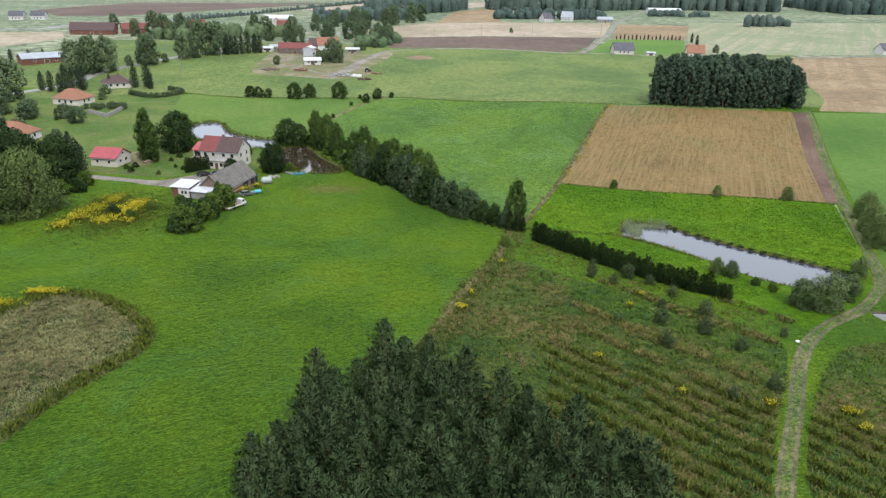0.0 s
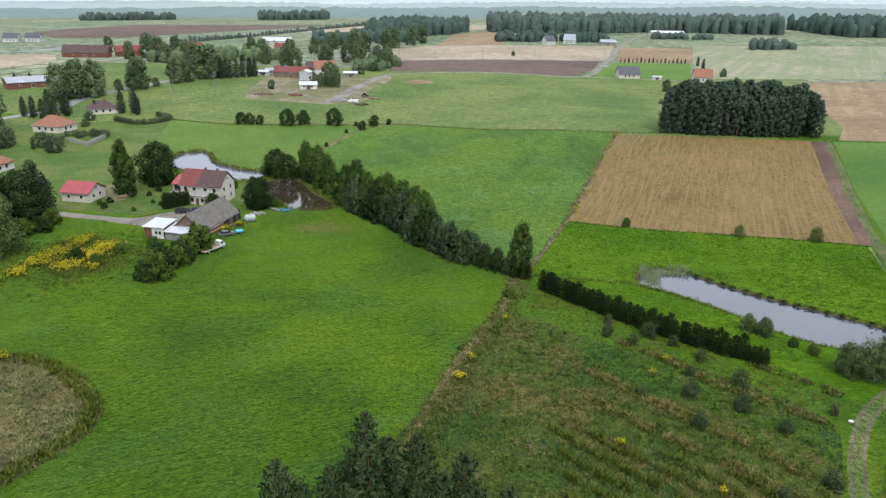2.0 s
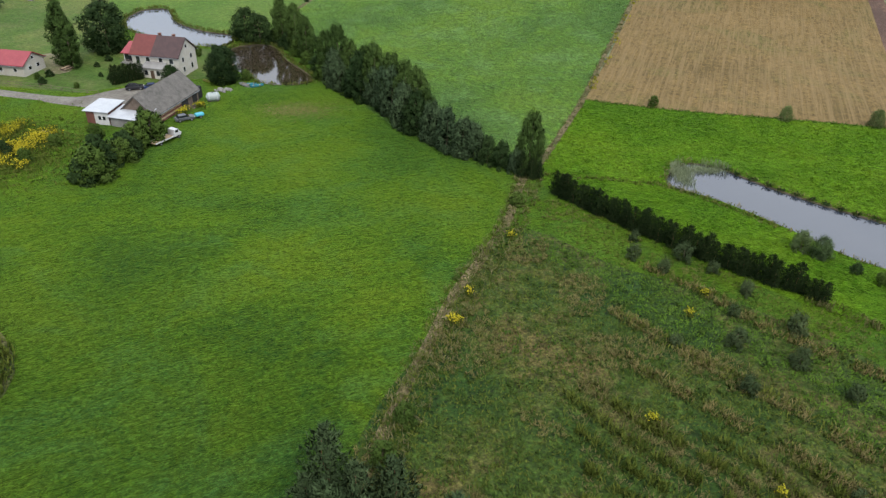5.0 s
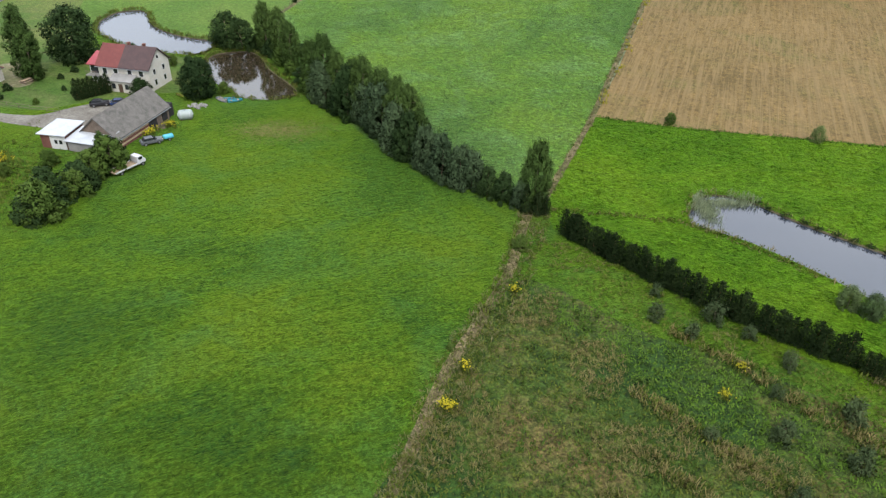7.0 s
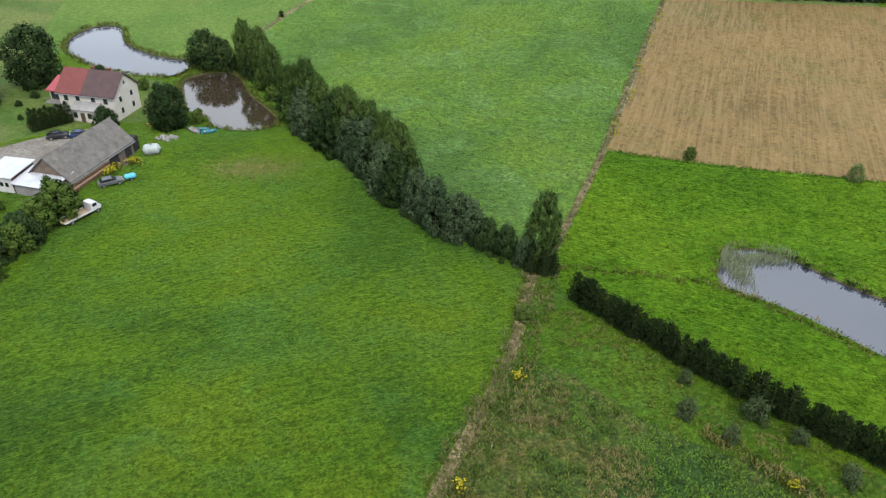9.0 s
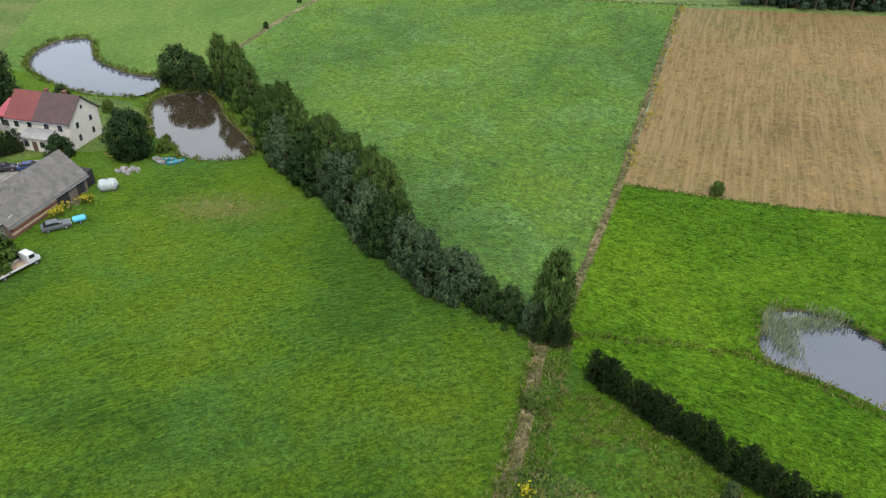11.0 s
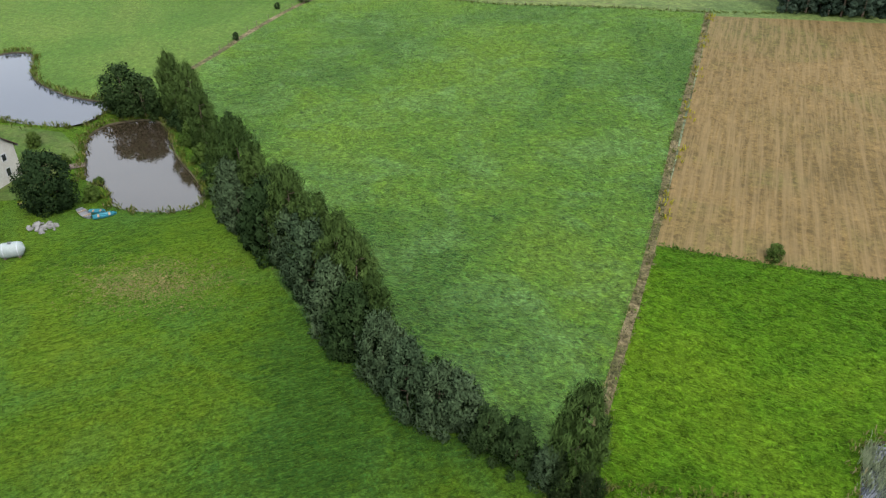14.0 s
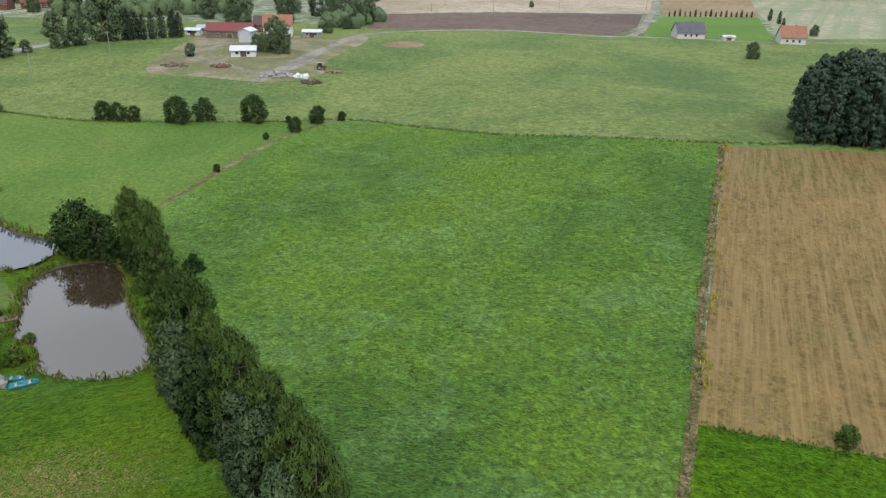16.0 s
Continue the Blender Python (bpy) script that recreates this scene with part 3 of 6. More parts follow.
def prism(bm, profile, axis_a, axis_b):
    """A profile of (y, z) pulled along x from axis_a to axis_b."""
    a = [bm.verts.new((axis_a, y, z)) for y, z in profile]
    b = [bm.verts.new((axis_b, y, z)) for y, z in profile]
    n = len(profile)
    for k in range(n):
        bm.faces.new((a[k], a[(k + 1) % n], b[(k + 1) % n], b[k]))
    bm.faces.new(a[::-1])
    bm.faces.new(b)
    bmesh.ops.recalc_face_normals(bm, faces=bm.faces[:])
    return bm


def rod(bm, a, b, r0, r1, sides=7):
    a, b = Vector(a), Vector(b)
    q = (b - a).to_track_quat("Z", "Y").to_matrix()
    ring = [[bm.verts.new(p + q @ Vector((r * math.cos(t), r * math.sin(t), 0))) for t in (2 * math.pi * k / sides for k in range(sides))] for p, r in ((a, r0), (b, r1))]
    for k in range(sides):
        bm.faces.new((ring[0][k], ring[0][(k + 1) % sides], ring[1][(k + 1) % sides], ring[1][k]))
    bm.faces.new(ring[0][::-1])
    bm.faces.new(ring[1])
    return bm


# ---- trees ----


def unit(v):
    return v / np.maximum(np.linalg.norm(v, axis=1), 1e-6)[:, None]


def sprays(rng, centre, normal, long_, wide, hang=0.0):
    """Small pointed leaf sprays; normal is the way each one faces, hang turns them upright."""
    n = len(centre)
    u = unit(np.cross(normal, rng.normal(size=(n, 3))))
    if hang:
        u = unit(u * (1 - hang) + np.array((0, 0, hang)))
        normal = unit(normal - u * (normal * u).sum(1)[:, None])
    w = np.cross(normal, u)
    s = (rng.uniform(0.6, 1.35, n))[:, None]
    u, w = u * long_ * s / 2, w * wide * s / 2
    v = np.stack([centre - u - w, centre + u, centre - u * 0.7 + w], 1).reshape(-1, 3)
    return v, np.arange(3 * n).reshape(-1, 3)


def crown_points(rng, clumps, each, squash=0.85):
    """Leaf places on many overlapping clumps: (x, y, z, radius)."""
    out, nor, soft = [], [], []
    for x, y, z, r in clumps:
        d = unit(rng.normal(size=(each, 3)))
        rad = r * rng.uniform(0.45, 1.25, each) ** 0.75
        out.append(np.array((x, y, z)) + d * rad[:, None] * (1, 1, squash))
        if squash > 1:  # young shoots stand out of the crown
            shoot = (rng.uniform(size=each) < 0.16) * rng.uniform(0.2, 1.0, each)
            out[-1] += (d * 0.35 + (0, 0, 0.8)) * shoot[:, None]
        nor.append(unit(d + rng.normal(size=(each, 3)) * 0.55 + (0, 0, 0.35)))
        soft.append(unit(d + rng.normal(size=(each, 3)) * 0.22 + (0, 0, 0.25)))
    return np.concatenate(out), np.concatenate(nor), np.concatenate(soft)


def trunk_mesh(rng, h, r, limbs, reach, first=0.3):
    bm = bmesh.new()
    p = Vector((0, 0, -0.3))
    steps = 5
    for k in range(steps):
        q = Vector((rng.normal() * 0.12, rng.normal() * 0.12, h * (k + 1) / steps))
        rod(bm, p, q, r * (1 - 0.85 * k / steps), r * (1 - 0.85 * (k + 1) / steps))
        p = q
    for k in range(limbs):
        z = h * (first + (0.92 - first) * k / limbs)
        a = rng.uniform(0, 6.28)
        e = reach * rng.uniform(0.6, 1.0) * (1 - 0.5 * z / h)
        rod(bm, (0, 0, z), (math.cos(a) * e, math.sin(a) * e, z + e * 0.45), r * 0.35, r * 0.08, 5)
    return bm


def broadleaf(name, seed, h, w, leaf, mat, low=0.12, clumps=34, each=75, profile="round", spray=(0.42, 0.3), bark=None, lump=1.0, hang=0.0):
    rng = np.random.default_rng(seed)
    cl = []
    for k in range(clumps):
        s = (k + 0.5) / clumps
        z = h * (low + (0.97 - low) * s)
        q = (s - 0.42) / 0.58 if s > 0.42 else (0.42 - s) / 0.6
        wide = {"round": max(0.12, 1 - q ** 2) ** 0.5, "column": max(0.15, 1 - q ** 2.4) ** 0.6, "cone": 1.05 - 0.85 * s, "dome": max(0.1, 1 - s ** 2.2) ** 0.5}[profile]
        a = k * 2.4 + rng.uniform(-0.6, 0.6)
        e = w / 2 * wide * rng.uniform(0.45, 0.92)
        r = lump * w * rng.uniform(0.13, 0.22) * (0.65 + 0.35 * wide)
        cl.append((math.cos(a) * e, math.sin(a) * e, z - r * 0.4, r))
    c, nrm, soft = crown_points(rng, cl, each, 0.85 + 1.1 * hang)
    c[:, 2] = np.maximum(c[:, 2], 0.15)
    v, f = sprays(rng, c, nrm, *spray, hang)
    root = new(name)
    part("trunk", trunk_mesh(rng, h * 0.84, 0.016 * h, 9, w * 0.36), bark or BARK, root)
    whole = unit((c - (0, 0, h * 0.42)) / (w / 2, w / 2, h * 0.5))
    raw("crown", v, f, mat, root, "", np.repeat(unit(soft * 0.9 + whole * 0.7 + nrm * 0.4), 3, 0))
    return tagged(root, leaf, "tree")


def pine(name, seed, h, w, label, mat=None, tiers=15, boughs=9, bare=0.32, tufts=6, tuft=1.0, layers=3, slim=0.17):
    """A Scots pine: bare lower stem, whorls of boughs that carry upright needle tufts."""
    rng = np.random.default_rng(seed)
    c, d = [], []
    for k in range(tiers):
        s = k / (tiers - 1)
        z = h * (bare + (0.985 - bare) * s)
        reach = w / 2 * (max(0.0, 1 - s ** 3.0)) ** 0.7 * (0.75 + 0.25 * min(1, s * 5)) + 0.12
        n = max(3, int(boughs * (1.05 - 0.6 * s)))
        for j in range(n):
            a = 6.283 * (j + rng.uniform(-0.3, 0.3)) / n + k * 1.1
            e = reach * rng.uniform(0.7, 1.12)
            for m in range(tufts):
                q = (m + 1) / tufts
                c.append((math.cos(a) * e * q + rng.normal() * 0.13, math.sin(a) * e * q + rng.normal() * 0.13, z + e * 0.28 * q * q + rng.normal() * 0.12))
                d.append((math.cos(a) * 0.5, math.sin(a) * 0.5, 0.95))
    c, d = np.array(c), unit(np.array(d))
    vs, fs, soft = [], [], []
    for k in range(layers):
        dd = unit(d + rng.normal(size=d.shape) * 0.5)
        side = unit(np.cross(dd, rng.normal(size=d.shape)))
        out = unit(np.column_stack([c[:, :2], np.full(len(c), 0.0)]) + (0, 0, 0.9))
        face = np.cross(dd, side)
        flip = np.where((face * out).sum(1) < 0, -1.0, 1.0)[:, None]
        side, face = side * flip, face * flip
        soft.append(np.repeat(unit(out + face * 0.7), 3, 0))
        n = len(c)
        ln = tuft * rng.uniform(0.38, 0.75, n)[:, None]
        wd = slim * tuft
        o = c + rng.normal(size=c.shape) * 0.12
        v = np.stack([o + side * wd, o - side * wd, o + dd * ln], 1).reshape(-1, 3)
        fs.append(np.arange(3 * n).reshape(-1, 3) + len(vs) * 3 * n)
        vs.append(v)
    root = new(name)
    part("trunk", trunk_mesh(rng, h * 0.93, 0.011 * h, 8, w * 0.3, bare), PINEBARK, root)
    raw("crown", np.concatenate(vs), np.concatenate(fs), mat or L_PINE, root, "", np.concatenate(soft))
    return tagged(root, label, "tree")


def put(models, x, y, size=1.0, turn=None, group="", tall=1.0):
    """Stand a copy of one of the models on the ground."""
    k = random.randrange(len(models))
    t = random.uniform(0, 360) if turn is None else turn
    ob = copy_thing(models[k], Matrix.LocRotScale(on(x, y, -0.05), Euler((0, 0, radians(t))), Vector((size, size, size * tall))))
    return tagged(ob, group=group)


def done(*lists):
    """Take the patterns themselves out of the scene once their copies stand."""
    for models in lists:
        for root in models:
            for o in (*root.children_recursive, root):
                bpy.data.objects.remove(o)


random.seed(4)
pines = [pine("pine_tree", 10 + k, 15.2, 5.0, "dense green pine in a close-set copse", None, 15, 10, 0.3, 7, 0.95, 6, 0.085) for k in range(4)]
PINEWOOD = np.array([(-26, 44), (-21, 64), (-16, 78), (-9, 88), (-2, 86), (6, 81), (15, 74), (25, 60), (31, 44)])
for row in range(2, 17):
    for col in range(24):
        x, y = -27 + col * 3.6 + (row % 2) * 1.8 + random.uniform(-0.8, 0.8), 44 + row * 3.4 + random.uniform(-0.8, 0.8)
        if inside(PINEWOOD, np.array([x]), np.array([y]))[0] and not (5 < x < 10 and 66 < y < 74):
            put(pines, x, y, random.uniform(0.8, 1.06), group="pines of the near copse")
done(pines)

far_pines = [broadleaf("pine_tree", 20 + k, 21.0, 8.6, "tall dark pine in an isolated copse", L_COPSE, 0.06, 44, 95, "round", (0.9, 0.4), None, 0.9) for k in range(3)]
COPSE = np.array([(90, 318), (96, 332), (108, 345), (130, 348), (150, 340), (160, 325), (155, 315), (120, 314)])
for row in range(9):
    for col in range(16):
        x, y = 88 + col * 4.8 + random.uniform(-1.4, 1.4), 315 + row * 4.4 + random.uniform(-1.4, 1.4)
        if inside(COPSE, np.array([x]), np.array([y]))[0]:
            inner = float(-away(COPSE, np.array([x]), np.array([y]))[0])
            put(far_pines, x, y, random.uniform(0.84, 1.1) * (0.8 + 0.2 * min(1, inner / 8)), group="pines of the far copse")
done(far_pines)

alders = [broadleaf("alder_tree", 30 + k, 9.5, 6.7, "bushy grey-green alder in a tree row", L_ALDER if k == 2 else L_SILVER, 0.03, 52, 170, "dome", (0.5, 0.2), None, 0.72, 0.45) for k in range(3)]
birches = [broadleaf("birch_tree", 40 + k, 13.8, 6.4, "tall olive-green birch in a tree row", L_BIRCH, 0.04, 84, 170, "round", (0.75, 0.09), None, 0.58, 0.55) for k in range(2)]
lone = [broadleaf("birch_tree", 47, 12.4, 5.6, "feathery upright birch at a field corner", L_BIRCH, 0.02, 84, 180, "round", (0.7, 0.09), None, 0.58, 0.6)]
bushes = [broadleaf("willow_bush", 48 + k, 7.0, 7.2, "round silvery willow bush beside a pond", L_PALEWILLOW, 0.0, 44, 150, "round", (0.46, 0.16), None, 0.8, 0.3) for k in range(2)]
columns = [broadleaf("poplar_tree", 50 + k, 13.0, 4.6, "slender upright poplar with dense leaves", L_BIRCH, 0.05, 50, 150, "column", (0.45, 0.2), None, 0.85, 0.3) for k in range(2)]
darks = [broadleaf("maple_tree", 55 + k, 12.0, 11.0, "broad dark green maple tree", L_OAK, 0.08, 60, 165, "round", (0.5, 0.32), None, 0.85) for k in range(2)]
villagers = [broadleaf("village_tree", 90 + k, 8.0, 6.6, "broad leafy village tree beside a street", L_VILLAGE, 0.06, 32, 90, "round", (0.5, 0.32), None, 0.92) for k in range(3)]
limes = [broadleaf("lime_tree", 60 + k, 8.0, 7.6, "round-headed green lime tree", L_ALDER, 0.1, 36, 130, "round", (0.42, 0.28), None, 0.92) for k in range(2)]
willows = [broadleaf("willow_tree", 65 + k, 12.0, 12.0, "wide pale green willow tree", L_WILLOW, 0.02, 66, 190, "dome", (0.55, 0.17), None, 0.85, 0.3) for k in range(2)]
shrubs = [broadleaf("shrub", 70 + k, 4.6, 5.4, "dense green shrub with small leaves", L_ALDER if k else L_LIME, 0.0, 26, 130, "dome", (0.38, 0.22), None, 0.9) for k in range(2)]
saplings = [broadleaf("sapling", 75 + k, 2.9, 2.7, "young silvery-leaved tree among weeds", L_SAPLING, 0.08, 18, 90, "round", (0.32, 0.13), None, 0.95, 0.4) for k in range(3)]
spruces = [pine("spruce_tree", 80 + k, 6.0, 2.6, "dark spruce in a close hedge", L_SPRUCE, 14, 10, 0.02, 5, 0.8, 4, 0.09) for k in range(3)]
bigspruces = [pine("spruce_tree", 85 + k, 13.0, 5.0, "tall dark spruce with drooping boughs", L_TALLSPRUCE, 16, 10, 0.03, 5, 1.3, 3, 0.13) for k in range(2)]

ROW_FRONT = smooth([(-27, 217.8), (-21.8, 211.2), (-14.8, 204.2), (-9.8, 198), (-6.9, 191.4), (-1.9, 185.2), (2.6, 180.2), (7.2, 176.6), (13.4, 172.2)], 3.6, False)
for k, (x, y) in enumerate(ROW_FRONT):
    s = 0.96 if k < len(ROW_FRONT) * 0.62 else 0.82 if k < len(ROW_FRONT) - 2 else 0.76
    put(alders, x + random.uniform(-0.7, 0.7), y + random.uniform(-0.7, 0.7), s * random.uniform(0.78, 1.2), group="trees of the row", tall=random.uniform(0.85, 1.12))
ROW_BACK = smooth([(-29, 226), (-22.5, 216), (-14.5, 206), (-7.8, 197), (-2.5, 190)], 5.0, False)
for k, (x, y) in enumerate(ROW_BACK):
    put(birches, x + random.uniform(-0.7, 0.7), y + random.uniform(-0.7, 0.7), random.uniform(0.85, 1.08) * (0.8 if k == len(ROW_BACK) - 1 else 1), group="trees of the row")
put(lone, 18.3, 170.8, 1.02)
put(alders, 19.2, 170.8, 0.42)
put(alders, 15.9, 170.6, 0.58)
for x, y, s in ((16.6, 168.8, 0.8), (18.6, 168.2, 0.72), (20, 168.4, 0.6), (9, 180, 0.52), (5, 183.5, 0.6), (13, 176.5, 0.45)):
    put(spruces, x, y, s)

# trees round the ponds and the farmhouse
for models, x, y, s in (
    (limes, -58.5, 257, 1.2), (limes, -54, 255.3, 1.05), (birches, -47, 254, 1.0), (birches, -42, 249, 0.95), (birches, -37.5, 240.5, 0.82), (shrubs, -37, 236.5, 0.8),
    (shrubs, -33, 231, 0.9), (shrubs, -30.5, 224.5, 0.95), (shrubs, -50, 255.5, 0.9), (shrubs, -45, 250.5, 1.0), (shrubs, -40.5, 243.5, 1.05), (shrubs, -36, 250, 0.6),
    (darks, -55, 219.5, 0.82), (shrubs, -68, 218.5, 0.95), (shrubs, -50, 222.5, 0.6), (shrubs, -52, 229, 0.5), (shrubs, -58, 226, 0.55), (shrubs, -60, 234, 0.5), (shrubs, -73, 236, 0.5), (shrubs, -68, 240, 0.55), (shrubs, -80, 245, 0.7),
    (columns, -97.5, 226, 1.3), (columns, -95, 224, 1.05), (columns, -99, 230, 1.2), (darks, -92, 239, 1.22), (shrubs, -89, 231, 0.4),
    (willows, -106, 172, 1.35), (willows, -114, 164, 1.45), (willows, -112, 181, 1.2), (willows, -122, 176, 1.5), (darks, -113, 200, 1.15), (darks, -121, 197, 1.2), (darks, -128, 204, 1.2), (shrubs, -103, 190, 0.9),
    (bigspruces, -108, 203, 0.8), (bigspruces, -112, 206, 0.95), (shrubs, -104, 197, 1.0), (shrubs, -106, 186, 1.1), (willows, -132, 186, 1.5), (darks, -138, 214, 1.2),
    (shrubs, -92, 178, 0.55), (shrubs, -84, 170, 0.75), (shrubs, -79, 168, 0.6), (shrubs, -71, 181, 0.7), (shrubs, -77, 176, 0.55),
    (bushes, 71.2, 126.6, 0.82), (bushes, 75.6, 125.6, 1.05), (bushes, 82, 130.6, 0.7), (bushes, 85, 134.5, 0.6), (bushes, 92, 144, 0.6), (bushes, 60.5, 144, 0.5), (bushes, 63, 142, 0.52), (shrubs, 66.5, 137.5, 0.42), (shrubs, 69, 134.5, 0.45),
    (willows, 114, 182, 0.6), (willows, 110, 172, 0.6), (willows, 106, 161, 0.65), (willows, 108, 166, 0.55), (shrubs, 52.5, 211.5, 0.55), (willows, 81, 202, 0.27), (willows, 100, 198, 0.33), (shrubs, 14.8, 157, 0.55), (shrubs, 4, 132, 0.25), (shrubs, -2, 103, 0.6), (shrubs, -4, 97, 0.7),
):
    put(models, x, y, s * random.uniform(0.95, 1.05))
for k in range(11):
    s = k / 10
    put(shrubs, -64 + 5 * s + random.uniform(-1.6, 1.6), 160 + 22 * s + random.uniform(-1, 1), random.uniform(1.05, 1.5), group="bushes below the barn")
put(columns, -60.5, 181, 0.55)
for k in range(8):
    put(spruces, -80.4 + 4.6 * k / 7, 213.6 + 5.4 * k / 7, random.uniform(0.58, 0.7), group="garden hedge", tall=1.15)
for x, y, s in ((-97, 211.5, 0.4), (-88, 210, 0.32), (-100, 215, 0.35), (-98, 217, 0.4), (-83, 217, 0.3), (-90, 226, 0.3), (-86, 219, 0.25)):
    put(shrubs, x, y, s, group="garden shrubs")

# spruce hedge between meadow and pond
HEDGE = smooth([(22.6, 162), (29, 154.8), (36, 147.5), (43, 140.5), (50, 134.5), (57.5, 129)], 1.15, False)
for k, (x, y) in enumerate(HEDGE):
    s = random.uniform(0.66, 0.82) * (0.85 if 0.62 < k / len(HEDGE) < 0.68 else 0.7 if k / len(HEDGE) > 0.88 else 1.0)
    put(spruces, x + random.uniform(-0.35, 0.35), y + random.uniform(-0.35, 0.35), s * 1.1, group="spruce hedge", tall=0.92)

for x, y in ((32.1, 139.6), (33.5, 145.5), (40, 139.5), (43.6, 136), (47.2, 131.5), (50.3, 121.3), (48, 114.3), (52.1, 108.3), (62, 113.5), (52.7, 95.9), (39.6, 109.3), (45.2, 93.2), (46.6, 130), (36, 136), (43, 125), (33, 118), (41, 118)):
    put(saplings, x, y, random.uniform(0.6, 1.1), group="young trees in the weed field")

# trees along the pasture fence
for x, y, s in ((-95, 345, 0.72), (-91, 345.5, 0.66), (-86.2, 345, 0.56), (-73.1, 344, 0.98), (-66.5, 347.5, 0.85), (-52, 347.5, 1.02), (-38, 337.5, 0.55), (-33.6, 347.5, 0.66), (-27, 350.5, 0.36), (-42, 347, 0.28), (-44, 329, 0.24), (-48, 300, 0.25)):
    put(limes, x, y, s, group="trees along the pasture fence")

# village trees
for x, y, s in (
    (-199, 402, 1.5), (-192, 408, 1.45), (-205, 396, 1.4), (-178, 432, 1.35), (-182, 437, 1.2), (-166, 456, 1.15), (-160, 462, 1.0), (-156, 477, 1.5), (-152, 481, 1.55), (-188, 428, 0.8), (-172, 442, 0.7), (-197, 322, 1.4), (-205, 312, 1.3), (-184, 292, 1.0), (-171, 291, 0.9),
    (-104, 443, 0.7), (-73, 462, 1.05), (-69, 455, 1.0), (-77, 457, 0.98), (-81, 461, 0.9), (-61, 524, 0.9), (-54, 543, 0.9), (-49, 560, 1.0), (-58, 555, 0.9), (-66, 560, 0.9), (-47, 586, 1.0), (-56, 590, 1.1), (-70, 592, 1.1), (-85, 680, 1.6), (-78, 700, 1.3), (-82, 604, 1.2), (-95, 577, 1.2), (-120, 673, 1.1), (-135, 640, 1.1), (-151, 612, 1.2), (-166, 632, 1.2),
    (-240, 600, 1.4), (-228, 590, 1.3), (-250, 588, 1.0), (-215, 570, 1.1), (-205, 585, 1.1), (-190, 560, 1.2), (-225, 620, 1.2), (-290, 640, 1.0), (-120, 560, 1.2), (-110, 545, 1.1), (-128, 590, 1.0), (-140, 575, 1.1), (-100, 620, 1.2), (-75, 640, 1.2), (-60, 720, 1.4), (-110, 720, 1.2), (137, 470, 0.95), (60, 700, 0.6), (205, 560, 0.8), (-56, 760, 1.5), (-40, 800, 1.5), (-30, 830, 1.4),
):
    put(villagers, x, y, s * (1.0 if s < 1 else 1.4), group="village trees", tall=1.0 if s < 1 else 1.25)
for x, y, s in ((-146, 482, 0.8), (-143, 484, 0.9), (-140, 483, 0.85), (-137, 486, 0.9), (-134, 490, 1.0), (-130, 492, 0.9), (-127, 494, 0.85), (-159, 365, 0.85), (-153, 366, 0.95), (-150, 362, 0.7), (-199, 351, 0.7), (-193, 348, 0.75), (-187, 345, 0.7), (-181, 345, 0.8), (-190, 356, 0.9), (-180, 354, 0.85), (-145, 480, 1.0), (-185, 360, 0.8), (-132, 500, 0.9), (-258, 428, 0.6), (-250, 433, 0.55), (-245, 440, 0.5), (-157, 283, 0.35), (-171, 363, 0.5)):
    put(bigspruces, x, y, s, group="village spruces")
for x, y, s in ((-156, 288, 1.0), (-147, 279, 1.15), (-178, 300, 0.9), (-151, 306, 0.5), (-146, 309, 0.6), (-141, 309, 0.55), *((x, y, 0.44) for x, y in smooth([(-153, 345.5), (-143, 338.5), (-135, 340), (-130.5, 352), (-139, 359)], 2.4, False)), (-160, 330, 0.6), (-165, 345, 0.8), *((x, y, 0.4) for x, y in smooth([(-157, 308), (-151, 311), (-144, 313)], 2.4, False)), (-155, 300, 0.4), (-172, 270, 0.8), (-140, 250, 0.7), (-150, 240, 0.8), (-160, 262, 0.9), (-170, 285, 1.2)):
    put(villagers, x, y, s * 1.0, group="garden bushes of the village", tall=0.75)
for x, y, s in (*((150 + 3.6 * k, 655 + 0.3 * k, 0.26 + 0.05 * (k % 3)) for k in range(17)), (212, 640, 0.6), (210, 620, 0.6), (200, 590, 0.5)):
    put(bigspruces, x, y, s, group="garden spruces")
done(alders, birches, columns, darks, villagers, limes, willows, shrubs, saplings, spruces, bigspruces, lone, bushes)

# ---- buildings ----
PLASTER = surface("cream_plaster", (0.34, 0.32, 0.279), (0.394, 0.381, 0.34), 0.5, 0.85, 0, 0.005)
WHITEWALL = surface("white_plaster", (0.354, 0.354, 0.34), (0.422, 0.422, 0.408), 0.4, 0.85, 0, 0.005)
REDROOF = surface("red_roof_tiles", (0.0859, 0.0179, 0.0153), (0.118, 0.0281, 0.0229), 0.7, 0.6, 0, 0.02)
PINKROOF = surface("bright_red_sheet_roof", (0.18, 0.024, 0.033), (0.23, 0.042, 0.048), 0.4, 0.5, 0, 0.01)
ORANGEROOF = surface("orange_roof_tiles", (0.139, 0.054, 0.03), (0.176, 0.084, 0.048), 0.6, 0.65, 0, 0.02)
BROWNROOF = surface("brown_roof_tiles", (0.0346, 0.0196, 0.0195), (0.0576, 0.0308, 0.0296), 0.8, 0.65, 0, 0.02)
GREYROOF = surface("weathered_grey_shingles", (0.0638, 0.0606, 0.0555), (0.1275, 0.1182, 0.1079), 0.9, 0.9, 0, 0.03, 6)
SLATE = surface("slate_roof", (0.035, 0.035, 0.045), (0.06, 0.06, 0.075), 0.5, 0.6, 0, 0.01)
